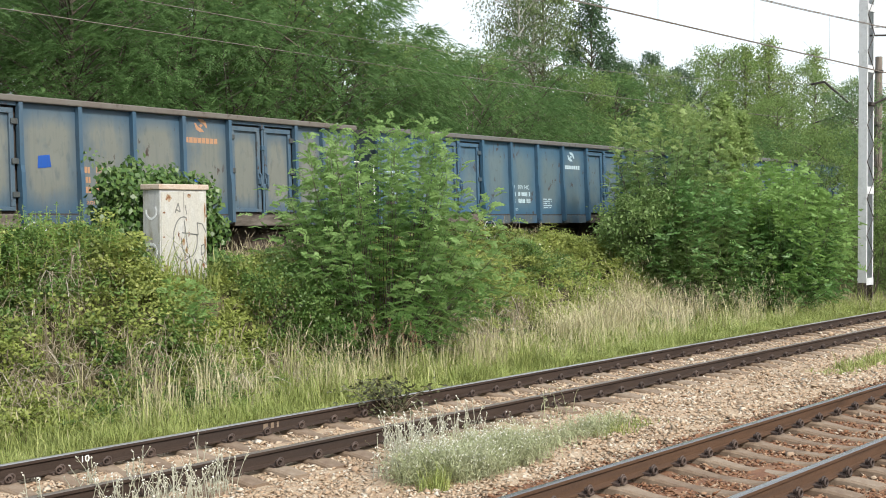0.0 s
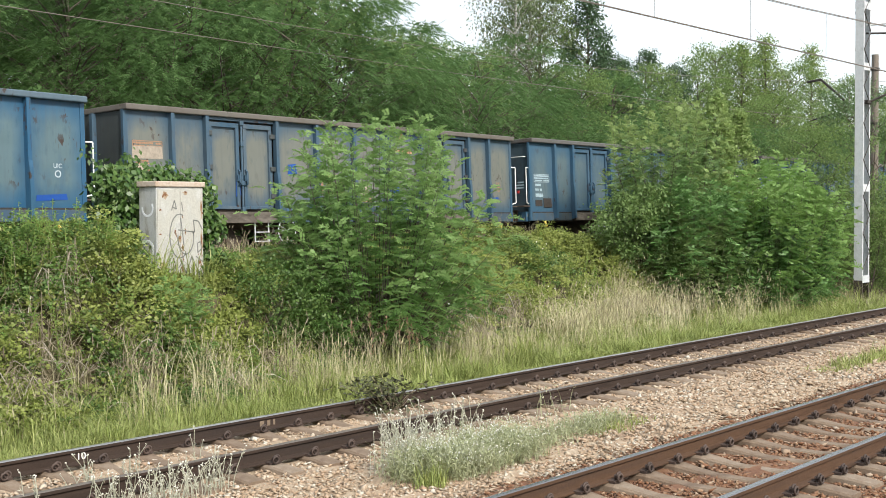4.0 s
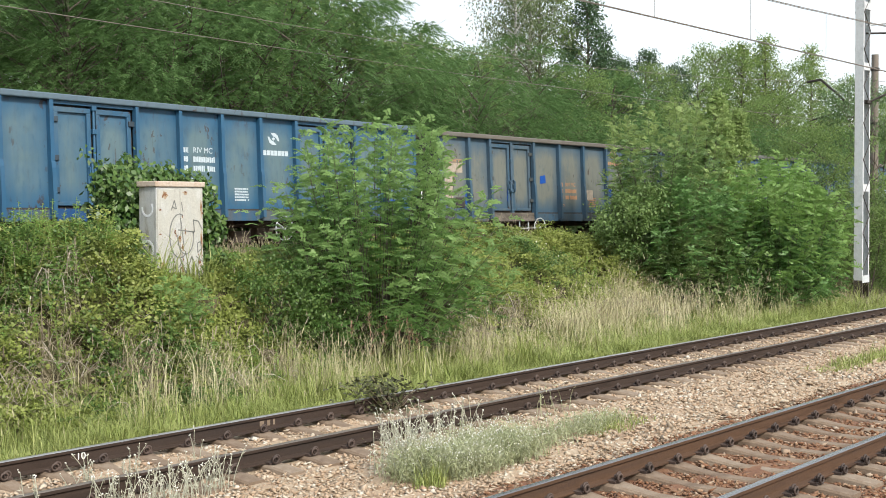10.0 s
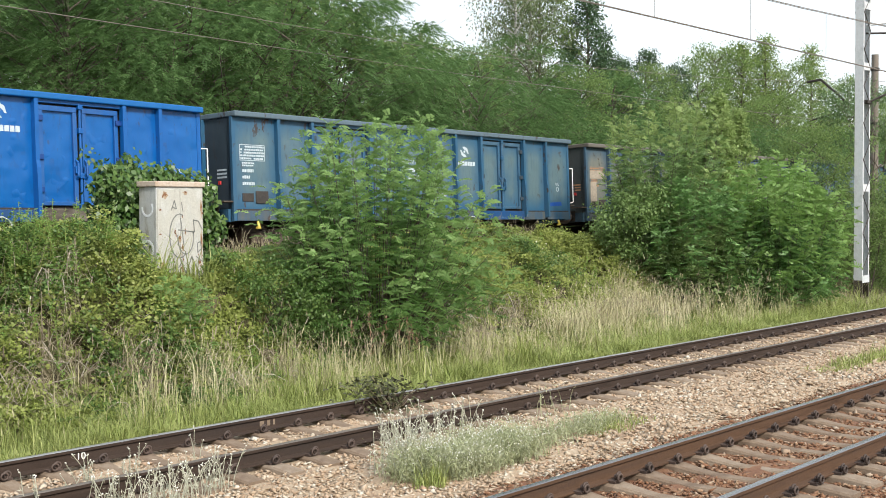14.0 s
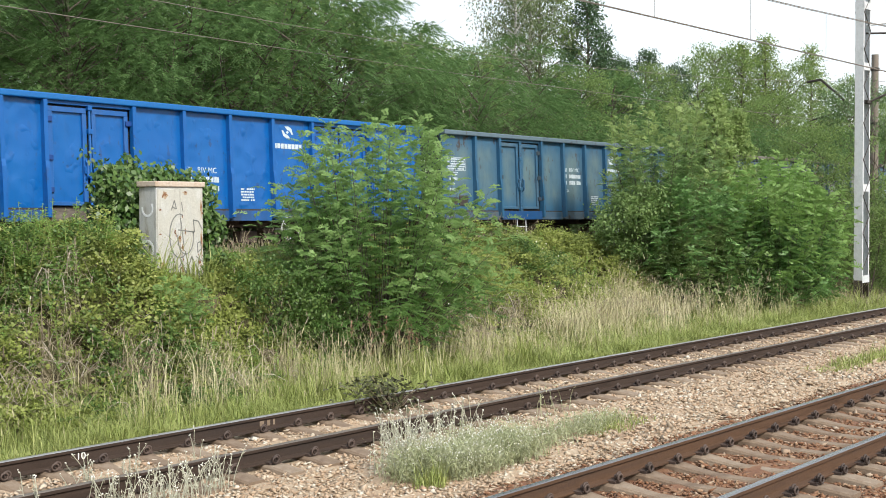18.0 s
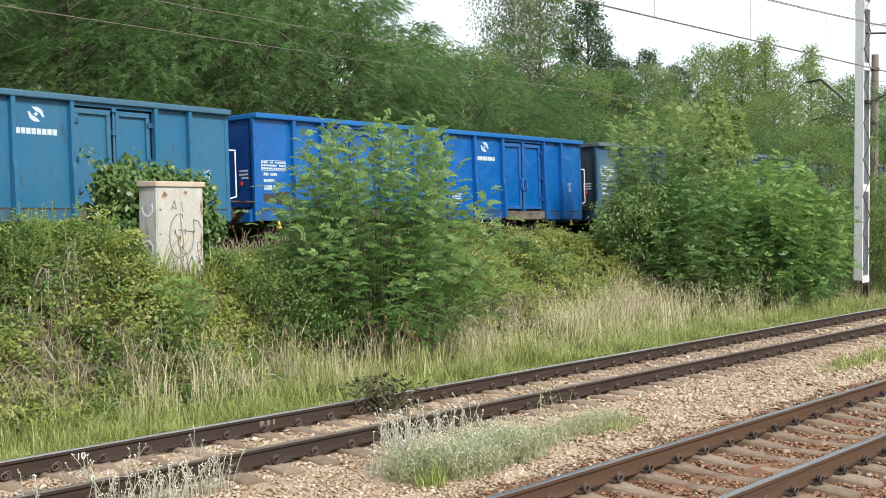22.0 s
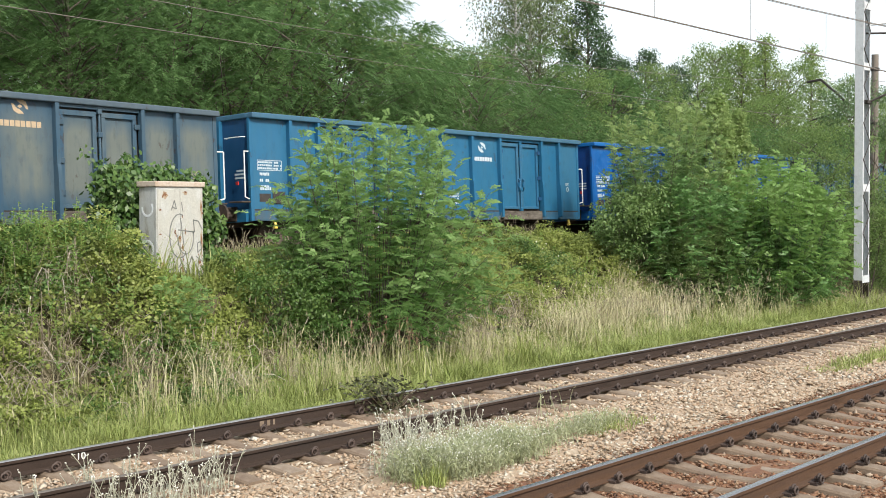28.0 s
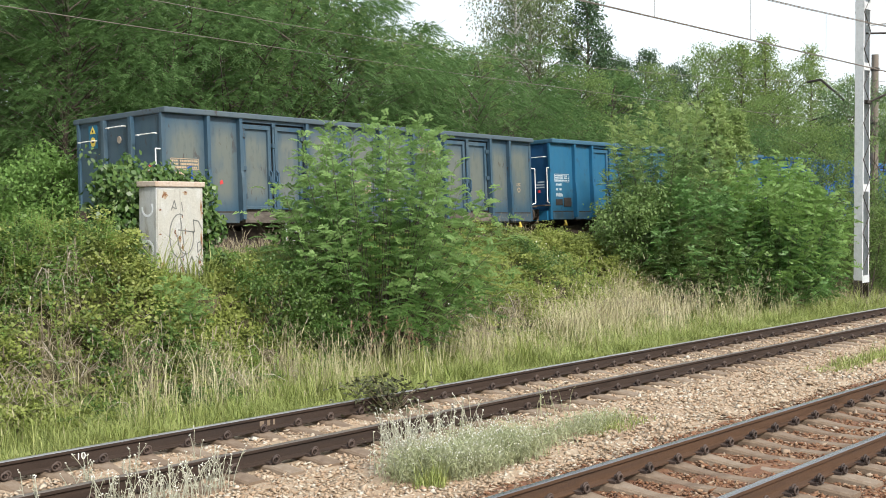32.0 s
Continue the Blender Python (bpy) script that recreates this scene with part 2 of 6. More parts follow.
def part(name, bm, material, parent=None, label="", smooth=False):
    me = bpy.data.meshes.new(name)
    if smooth:
        for f in bm.faces:
            f.smooth = True
    bm.normal_update()
    bm.to_mesh(me)
    bm.free()
    return link(name, me, material, parent, label)


def thing(name, m, label, category, group=""):
    ob = new(name)
    ob.matrix_world = m
    ob.empty_display_size = 0.2
    return tagged(ob, label, category, group)


def arrays(name, v, f):
    """A mesh from vertex rows and face rows that all have the same count of corners."""
    me = bpy.data.meshes.new(name)
    v, f = np.asarray(v, np.float32), np.asarray(f, np.int32)
    k = f.shape[1]
    me.vertices.add(len(v)), me.loops.add(f.size), me.polygons.add(len(f))
    me.vertices.foreach_set("co", v.ravel())
    me.loops.foreach_set("vertex_index", f.ravel())
    me.polygons.foreach_set("loop_start", np.arange(0, f.size, k, dtype=np.int32))
    me.update(calc_edges=True)
    return me


def box(bm, x0, x1, y0, y1, z0, z1, bevel=0.0):
    r = bmesh.ops.create_cube(bm, size=1, matrix=Matrix.LocRotScale(((x0 + x1) / 2, (y0 + y1) / 2, (z0 + z1) / 2), None, (abs(x1 - x0), abs(y1 - y0), abs(z1 - z0))))
    if bevel:
        es = list({e for v in r["verts"] for e in v.link_edges})
        bmesh.ops.bevel(bm, geom=es, offset=bevel, segments=2, affect="EDGES", profile=0.5)
    return bm


def one(x0, x1, y0, y1, z0, z1, bevel=0.0):
    return box(bmesh.new(), x0, x1, y0, y1, z0, z1, bevel)


def rod(bm, a, b, r, seg=8, r2=None):
    a, b = Vector(a), Vector(b)
    q = (b - a).to_track_quat("Z", "Y").to_matrix().to_4x4()
    bmesh.ops.create_cone(bm, cap_ends=True, segments=seg, radius1=r, radius2=r if r2 is None else r2, depth=(b - a).length, matrix=Matrix.Translation((a + b) / 2) @ q)
    return bm


def bent(bm, pts, r, seg=6):
    for a, b in zip(pts, pts[1:]):
        rod(bm, a, b, r, seg)
    return bm


def prism(bm, poly, axis, a, b):
    """A polygon of two coordinates pushed along an axis (0 x, 1 y, 2 z) from a to b."""
    def at(p, t):
        q = list(p)
        q.insert(axis, t)
        return q
    lo, hi = [bm.verts.new(at(p, a)) for p in poly], [bm.verts.new(at(p, b)) for p in poly]
    k = len(poly)
    for i in range(k):
        bm.faces.new((lo[i], lo[(i + 1) % k], hi[(i + 1) % k], hi[i]))
    bm.faces.new(lo[::-1]), bm.faces.new(hi)
    bmesh.ops.recalc_face_normals(bm, faces=bm.faces)
    return bm


def lettering(body, size, m, depth=0.002):
    """A bmesh of raised letters, lying in the plane that m names."""
    cu = bpy.data.curves.new("letters", "FONT")
    cu.body, cu.size, cu.extrude = body, size, depth
    ob = bpy.data.objects.new("letters", cu)
    scene.collection.objects.link(ob)
    me = bpy.data.meshes.new_from_object(ob)
    bm = bmesh.new()
    bm.from_mesh(me)
    bm.transform(m)
    bpy.data.objects.remove(ob)
    bpy.data.meshes.remove(me)
    bpy.data.curves.remove(cu)
    return bm


def unit(a):
    return a / np.maximum(np.linalg.norm(a, axis=-1, keepdims=True), 1e-9)


def leaves(c, d, nrm, length, width):
    """Diamond leaves: from c along d, facing nrm."""
    d = unit(d)
    w = unit(np.cross(nrm, d))
    length, width = np.broadcast_to(length, len(c))[:, None], np.broadcast_to(width, len(c))[:, None]
    fold = unit(np.cross(d, w)) * width * 0.25
    v = np.stack([c, c + d * length * 0.45 + w * width / 2 + fold, c + d * length, c + d * length * 0.45 - w * width / 2 + fold], 1).reshape(-1, 3)
    return v, np.arange(len(v)).reshape(-1, 4)


def fronds(rng, base, d, length, pairs, ll, lw, droop=0.5):
    """Feathered leaves: pairs of leaflets along a drooping rib."""
    n = len(base)
    d = unit(d)
    side = unit(np.cross(d, np.array([0, 0, 1.0]) + rng.normal(0, 0.35, (n, 3))))
    up = unit(np.cross(side, d))
    cs, ds, ns = [], [], []
    for j in range(pairs):
        s = 0.25 + 0.75 * (j + 0.5) / pairs
        c = base + d * (length * s)[:, None] + np.array([0, 0, -1.0]) * (droop * length * s * s)[:, None]
        for sg in (1, -1):
            cs.append(c), ds.append(side * sg + d * 0.45 + rng.normal(0, 0.14, (n, 3)) - np.array([0, 0, 0.25])), ns.append(up + rng.normal(0, 0.18, (n, 3)))
    return leaves(np.concatenate(cs), np.concatenate(ds), np.concatenate(ns), ll * rng.uniform(0.75, 1.2, n * pairs * 2), lw)


def tubes(lines, seg=5):
    """Tapered tubes; each line is (points, radii)."""
    vs, fs, k = [], [], 0
    ang = np.linspace(0, 2 * np.pi, seg, endpoint=False)
    for pts, rad in lines:
        pts = np.asarray(pts, float)
        t = unit(np.gradient(pts, axis=0))
        a = unit(np.cross(t, np.array([0.31, 0.95, 0.12])))
        b = np.cross(t, a)
        ring = pts[:, None] + (a[:, None] * np.cos(ang)[None, :, None] + b[:, None] * np.sin(ang)[None, :, None]) * np.asarray(rad)[:, None, None]
        vs.append(ring.reshape(-1, 3))
        i = np.arange(len(pts) - 1)[:, None] * seg + k
        j = np.arange(seg)[None]
        jn = (j + 1) % seg
        fs.append(np.stack([i + j, i + jn, i + seg + jn, i + seg + j], -1).reshape(-1, 4))
        k += len(pts) * seg
    return np.concatenate(vs), np.concatenate(fs)


def blades(rng, base, height, width, lean, bend=0.35):
    """Grass blades: three triangles each, bent over."""
    n = len(base)
    az = rng.uniform(0, 2 * np.pi, n)
    out = np.stack([np.cos(az), np.sin(az), 0 * az], 1)
    w = np.stack([-np.sin(az), np.cos(az), 0 * az], 1) * (width / 2)[:, None]
    up = np.array([0, 0, 1.0])
    tilt = lean * rng.uniform(0.2, 1, n)
    mid = base + up * (height * 0.55)[:, None] + out * (height * tilt * 0.5)[:, None]
    tip = base + up * (height * (1 - 0.25 * bend))[:, None] + out * (height * (tilt + bend * rng.uniform(0.2, 1, n)))[:, None]
    v = np.stack([base - w, base + w, mid - w * 0.8, mid + w * 0.8, tip], 1).reshape(-1, 3)
    k = (np.arange(n) * 5)[:, None, None]
    return v, (k + np.array([[0, 1, 2], [1, 3, 2], [2, 3, 4]])).reshape(-1, 3), tip


def join(*vf):
    vs, fs, k = [], [], 0
    for v, f in vf:
        vs.append(v), fs.append(f + k)
        k += len(v)
    return np.concatenate(vs), np.concatenate(fs)


# ---- the lie of the land ----
N_Y, T_Y, T_Z = (4.744, 6.251), (9.818, 11.325), -0.11
STEP = 0.5702


def toe(x):
    return np.interp(x, [-20, 5, 12, 16, 25, 45, 100], [13.5, 13.5, 13.8, 14.3, 15.0, 15.2, 15.2])


def crest(x):
    return np.interp(x, [-20, 5, 12.5, 17, 25, 45, 100], [15.6, 15.6, 15.9, 17.8, 18.7, 18.9, 18.9])


def side_y(u):
    """The line of the near top edge of the wagons: a wide curve."""
    a = np.clip(u, 5, 45)
    return 20.31 + 0.0323 * (a - 20) - 0.00201 * (a - 20) ** 2 + (u - a) * (0.0323 - 0.00402 * (a - 20))


def bed_z(u):
    return 1.25 - 0.0057 * (np.clip(u, -20, 70) - 20)


def ground_z(x, y):
    x, y = np.broadcast_arrays(np.asarray(x, float), np.asarray(y, float))
    low = np.interp(y, [-900, 0, 2.5, 3.6, 7.3, 8.3, 8.9, 9.3, 11.9, 12.2, 12.9], [-0.6, -0.5, -0.4, -0.25, -0.25, -0.268, -0.325, -0.345, -0.345, -0.335, -0.42])
    t, c = toe(x), crest(x)
    k = np.clip((y - t) / (c - t), 0, 1)
    bank = -0.40 + (bed_z(x) - 0.12 + 0.40) * (k * k * (3 - 2 * k))
    mid = side_y(x) + 1.4
    bed = 0.0 * x + np.interp(np.abs(y - mid), [1.5, 2.6], [1, 0]) * -0.06
    far = np.interp(y, [25, 32, 60, 900], [0, 0.5, 1.5, 8])
    return np.where(y < 12.9, low, bank + bed + far)


# ---- ground ----
def ground_sheet():
    xs = np.concatenate([[-900, -400, -150, -60, -30, -15, -6], np.arange(0, 48, 0.3), [49, 52, 56, 62, 70, 85, 110, 150, 250, 500, 900]])
    ys = np.concatenate([[-900, -300, -80, -20, -5, 0], np.arange(2, 27, 0.22), [28, 30, 33, 38, 45, 60, 90, 150, 300, 900]])
    gx, gy = np.meshgrid(xs, ys)
    rng = np.random.default_rng(3)
    z = ground_z(gx, gy) + rng.normal(0, 0.012, gx.shape) * (gy > 2) * (gy < 27)
    v = np.stack([gx, gy, z], -1).reshape(-1, 3)
    i = (np.arange(len(ys) - 1)[:, None] * len(xs) + np.arange(len(xs) - 1)[None]).ravel()
    f = np.stack([i, i + 1, i + 1 + len(xs), i + len(xs)], 1)
    ob = link("ground", arrays("ground", v, f), [M_BALLAST, M_SOIL, M_REDFINES])
    cy = v[f].mean(1)
    mid = side_y(cy[:, 0]) + 1.4
    soil = ((cy[:, 1] > 12.15 + 0.12 * np.sin(cy[:, 0] * 2.1)) & (np.abs(cy[:, 1] - mid) > 2.0)) | (cy[:, 1] < -20)
    red = (cy[:, 1] > -20) & (cy[:, 1] < 7.1)
    ob.data.polygons.foreach_set("material_index", (soil + 2 * red).astype(np.int32))
    tagged(ob, "broken orange-beige ballast rising into an earthen railway bank", "ground", kind="structure")


ground_sheet()


def stones():
    """Loose ballast: flattened eight-sided lumps."""
    rng = np.random.default_rng(11)
    bx, by, sz = [], [], []
    for x0, x1, y0, y1, n, s in ((3, 14, 3.4, 12.3, 46000, 0.026), (14, 24, 4.4, 12.4, 30000, 0.030), (24, 40, 7.0, 12.5, 8000, 0.042), (5, 20, 3.9, 7.3, 20000, 0.027)):
        bx.append(rng.uniform(x0, x1, n)), by.append(rng.uniform(y0, y1, n)), sz.append(s * 0.80 * rng.lognormal(0, 0.33, n))
    x, y, s = map(np.concatenate, (bx, by, sz))
    keep = np.ones(len(x), bool)
    for ry, rz in ((N_Y, 0), (T_Y, T_Z)):
        for yy in ry:
            keep &= np.abs(y - yy) > 0.10
    for y0, y1, x0, hide in ((N_Y[0], N_Y[1], 11.469, 0.95), (T_Y[0], T_Y[1], 20.56, 0.93)):
        on = (y > y0 - 0.55) & (y < y1 + 0.55) & (np.abs((x - x0 + STEP / 2) % STEP - STEP / 2) < 0.11)
        keep &= ~(on & (rng.uniform(0, 1, len(x)) < hide))
    keep &= (y - 12.0 < rng.normal(0.0, 0.18, len(x)))
    x, y, s = x[keep], y[keep], s[keep]
    n = len(x)
    octa = np.array([[1, 0, 0], [-1, 0, 0], [0, 1, 0], [0, -1, 0], [0, 0, 1], [0, 0, -1]], float)
    p = octa[None] * rng.uniform(0.6, 1.3, (n, 6, 1)) * np.array([1.25, 0.95, 0.40]) + rng.normal(0, 0.2, (n, 6, 3))
    a, b = rng.uniform(0, 6.28, n), rng.normal(0, 0.38, n)
    ca, sa, cb, sb = np.cos(a)[:, None], np.sin(a)[:, None], np.cos(b)[:, None], np.sin(b)[:, None]
    px, pz = p[..., 0] * cb - p[..., 2] * sb, p[..., 0] * sb + p[..., 2] * cb
    p = np.stack([px * ca - p[..., 1] * sa, px * sa + p[..., 1] * ca, pz], -1) * s[:, None, None]
    low = np.where((y > T_Y[0] - 0.3) & (y < T_Y[1] + 0.2), -0.004, 0.0)
    p += np.stack([x, y, ground_z(x, y) - low + s * rng.uniform(0.0, 0.6, n)], 1)[:, None]
    tri = np.array([[0, 2, 4], [2, 1, 4], [1, 3, 4], [3, 0, 4], [2, 0, 5], [1, 2, 5], [3, 1, 5], [0, 3, 5]])
    for red, m, label in ((True, M_STONERED, "rust-stained orange ballast stones of the busy track"), (False, M_STONE, "pale beige broken ballast stones between the tracks")):
        q = p[(y + rng.normal(0, 0.15, n) < 7.0) == red]
        f = (np.arange(len(q))[:, None, None] * 6 + tri).reshape(-1, 3)
        tagged(link("ballast_stones", arrays("ballast_stones", q.reshape(-1, 3), f), m), label, "ballast", kind="stuff")


stones()

# ---- the two near tracks ----
RAIL = [(-0.075, -0.172), (0.075, -0.172), (0.075, -0.160), (0.012, -0.142), (0.009, -0.05), (0.034, -0.038), (0.036, -0.008), (0.024, 0.0),
        (-0.024, 0.0), (-0.036, -0.008), (-0.034, -0.038), (-0.009, -0.05), (-0.012, -0.142), (-0.075, -0.160)]


def rail_mesh(x0, x1):
    bm = prism(bmesh.new(), RAIL, 0, x0, x1)
    for f in bm.faces:
        f.material_index = int(min(v.co.z for v in f.verts) > -0.0085)
    return bm


def sleeper_mesh():
    ys = (-1.25, -0.98, -0.60, -0.38, -0.2, 0.2, 0.38, 0.60, 0.98, 1.25)
    zs = (-0.03, 0.0, 0.0, -0.03, -0.05, -0.05, -0.03, 0.0, 0.0, -0.03)
    bm = bmesh.new()
    rows = []
    for y, z in zip(ys, zs):
        w = 0.115 if abs(y) > 0.5 else 0.09
        rows.append([bm.verts.new(q) for q in ((-w - 0.03, y, -0.2), (-w, y, z - 0.02), (-w + 0.02, y, z), (w - 0.02, y, z), (w, y, z - 0.02), (w + 0.03, y, -0.2))])
    for a, b in zip(rows, rows[1:]):
        for i in range(5):
            bm.faces.new((a[i], b[i], b[i + 1], a[i + 1]))
    bm.faces.new(rows[0]), bm.faces.new(rows[-1][::-1])
    bmesh.ops.recalc_face_normals(bm, faces=bm.faces)
    me = bpy.data.meshes.new("sleeper")
    bm.to_mesh(me)
    bm.free()
    me.materials.append(M_CONCRETE)
    return me


def clip_mesh():
    """Base plate, sprung double coil and bolt head, on the camera's side of a rail."""
    bm = one(-0.08, 0.08, -0.075, 0.04, -0.012, 0.008)
    for y, x, r in ((-0.098, -0.022, 0.038), (-0.052, 0.03, 0.042)):
        v, f = tubes([([(x + r * math.cos(k * 0.5236), y, 0.036 + 0.9 * r * math.sin(k * 0.5236)) for k in range(13)], np.full(13, 0.0115))], 6)
        vs = [bm.verts.new(p) for p in v.tolist()]
        for q in f.tolist():
            bm.faces.new([vs[i] for i in q]).smooth = True
    rod(bm, (0.008, -0.08, 0.036), (0.008, -0.02, 0.036), 0.024, 10)
    me = bpy.data.meshes.new("rail_clip")
    bm.to_mesh(me)
    bm.free()
    me.materials.append(M_CLIP)
    return me


SLEEPER, CLIP = sleeper_mesh(), clip_mesh()


def track(name, ys, z, x0, lo, hi, side, top, label):
    t = thing(name, pose(0, 0, 0), label, "railway track")
    t["kind"] = "structure"
    for y, head in zip(ys, top):
        bm = rail_mesh(-70, 140)
        r = part("rail", bm, [side, head], t)
        r.location = (0, y, z)
    mid = (ys[0] + ys[1]) / 2
    k0, k1 = math.ceil((lo - x0) / STEP), math.floor((hi - x0) / STEP)
    rng = random.Random(len(name))
    for k in range(k0, k1 + 1):
        x = x0 + k * STEP
        s = link("sleeper", SLEEPER, M_CONCRETE, t)
        s.location, s.rotation_euler = (x + rng.uniform(-0.01, 0.01), mid, z - 0.178), (0, 0, rng.uniform(-0.012, 0.012))
        for y in ys:
            for turn in (0, 180):
                c = link("rail_clip", CLIP, M_CLIP, t)
                c.matrix_local = pose(x, y + (-0.07 if turn == 0 else 0.07), z - 0.160, 0, 0, turn)
    vs = [(x0 + k * STEP) for k in range(math.ceil((-40 - x0) / STEP), math.floor((110 - x0) / STEP)) if not k0 <= k <= k1]
    bm = bmesh.new()
    for x in vs:
        box(bm, x - 0.115, x + 0.115, mid - 1.25, mid + 1.25, z - 0.36, z - 0.18)
    tagged(part("far_sleepers", bm, M_CONCRETE, t), kind="stuff")
    return t


near_track = track("near_track", N_Y, 0.0, 11.469, 3, 26, M_RAILBROWN, (M_RAILTOP, M_RAILTOP), "polished brown steel rails on dipped concrete sleepers in ballast")
mid_track = track("middle_track", T_Y, T_Z, 20.56, 3, 40, M_RAIL, (M_RAILBLUNT, M_RAILDULL), "rusty dark rails on dusty concrete sleepers beside the grass")
bm = lettering("10", 0.105, pose(0, 0, 0))
bm.transform(pose(7.2, T_Y[1] - 0.0125, T_Z - 0.125, 90, 0, 0) @ Matrix.Diagonal((1.15, 1, 1, 1)))
part("painted_number", bm, M_WHITE, mid_track, "white painted figures on the rail web")
for x, w in ((9.78, 0.07), (9.9, 0.05), (10.0, 0.03)):
    part("chalk_mark", one(x, x + w, T_Y[1] - 0.0135, T_Y[1] - 0.0125, T_Z - 0.13, T_Z - 0.06), M_CONCRETE, mid_track, "smeared whitish mark on the rail web")


# ---- the raised track ----
def upper_track():
    t = thing("bank_track", pose(0, 0, 0), "rusty rails of the raised track on top of the bank", "railway track")
    t["kind"] = "structure"
    us = np.arange(-70, 131, 2.5)
    for off in (-0.7535, 0.7535):
        bm = bmesh.new()
        prev = None
        for u in us:
            ring = [bm.verts.new((u, side_y(u) + 1.39 + off + a, bed_z(u) - 0.04 * off + b)) for a, b in RAIL]
            if prev:
                for i in range(len(ring)):
                    j = (i + 1) % len(ring)
                    bm.faces.new((prev[i], prev[j], ring[j], ring[i]))
            prev = ring
        bmesh.ops.recalc_face_normals(bm, faces=bm.faces)
        part("rail", bm, M_RAIL, t)
    bm = bmesh.new()
    for u in np.arange(2, 60, 0.6):
        c = side_y(u) + 1.39
        box(bm, u - 0.12, u + 0.12, c - 1.25, c + 1.25, bed_z(u) - 0.36, bed_z(u) - 0.178)
    tagged(part("sleepers", bm, M_CONCRETE, t), kind="stuff")


upper_track()

# ---- the wagons ----
LEN, HALF, PITCH = 13.13, 6.565, 14.0
POSTS = (0.05, 1.15, 2.05, 4.05, 5.31, 6.565, 7.82, 9.08, 11.08, 11.98, 13.08)
POSTS_B = (0.05, 1.29, 2.35, 4.30, 5.39, 6.52, 7.63, 8.73, 10.72, 11.83, 13.08)
Z0, ZS, ZT = 0.90, 1.14, 3.16
FACE = 1.45


def strip(name, x0, x1, y0, y1, z0, z1, material, parent, label="", bevel=0.006):
    return part(name, one(x0, x1, y0, y1, z0, z1, bevel), material, parent, label)


def post_mesh(x, sg):
    """A pressed side post, deeper at its foot."""
    prof = [(FACE, ZS - 0.2), (FACE + 0.155, ZS - 0.16), (FACE + 0.155, ZS + 0.28), (FACE + 0.14, ZS + 0.75), (FACE + 0.115, ZS + 0.88), (FACE + 0.115, ZT), (FACE, ZT)]
    return prism(bmesh.new(), [(sg * y, z) for y, z in prof], 0, x - 0.042, x + 0.042)


def door_leaf(w, x0, x1, sg, pa, handle_at):
    y0, y1 = FACE - 0.05, FACE + 0.025
    d = part("door_leaf", one(x0, x1, sg * y0, sg * (y0 + 0.02), ZS + 0.06, ZT - 0.11), pa[1], w)
    bm = bmesh.new()
    for a, b, c, e in ((x0, x1, ZT - 0.21, ZT - 0.11), (x0, x1, ZS + 0.06, ZS + 0.13), (x0, x0 + 0.09, ZS + 0.13, ZT - 0.21), (x1 - 0.09, x1, ZS + 0.13, ZT - 0.21)):
        box(bm, a, b, sg * y0, sg * y1, c, e, 0.008)
    part("door_frame", bm, pa[5], d)
    bm = bent(bmesh.new(), [(handle_at, sg * y1, ZS + 0.92), (handle_at, sg * (y1 + 0.06), ZS + 0.86), (handle_at, sg * (y1 + 0.06), ZS + 0.62), (handle_at, sg * y1, ZS + 0.56)], 0.024)
    box(bm, handle_at - 0.05, handle_at + 0.05, sg * y1, sg * (y1 + 0.05), ZS + 0.66, ZS + 0.80, 0.01)
    part("handle", bm, pa[0], d)
    out = x0 if handle_at > (x0 + x1) / 2 else x1
    for z in (ZS + 0.35, ZS + 0.95, ZT - 0.35):
        part("hinge", one(out - 0.07, out + 0.07, sg * y1, sg * (y1 + 0.04), z - 0.05, z + 0.05, 0.006), pa[2], d)
    return d


def swirl(x, z, r):
    """Two hooked blades that close round a centre like an eye."""
    bm = bmesh.new()
    blade = ((-0.55, 0.86), (0.25, 0.88), (0.85, 0.55), (1.15, -0.3), (0.85, -0.28), (0.62, 0.05), (0.3, 0.3), (0.05, 0.32), (-0.25, 0.55))
    for turn in (1, -1):
        prism(bm, [(x + turn * r * p, z + turn * r * q) for p, q in blade[::turn]], 1, -FACE - 0.004, -FACE - 0.0005)
    prism(bm, [(x - 0.34 * r, z - 0.02 * r), (x - 0.02 * r, z - 0.24 * r), (x + 0.34 * r, z + 0.02 * r), (x + 0.02 * r, z + 0.24 * r)], 1, -FACE - 0.004, -FACE - 0.0005)
    return bm


def bars(rng, x0, x1, z0, z1, rows, fill=0.8):
    """Lines of unreadable writing as short plain bars."""
    bm = bmesh.new()
    h = (z1 - z0) / rows
    for r in range(rows):
        x = x0
        zb = z0 + r * h
        while x < x1 - 0.02:
            wd = rng.uniform(0.025, 0.06)
            if rng.random() < fill:
                box(bm, x, min(x + wd, x1), -FACE - 0.004, -FACE - 0.0005, zb + h * rng.uniform(0.16, 0.22), zb + h * rng.uniform(0.74, 0.82))
            x += wd + 0.012
    return bm


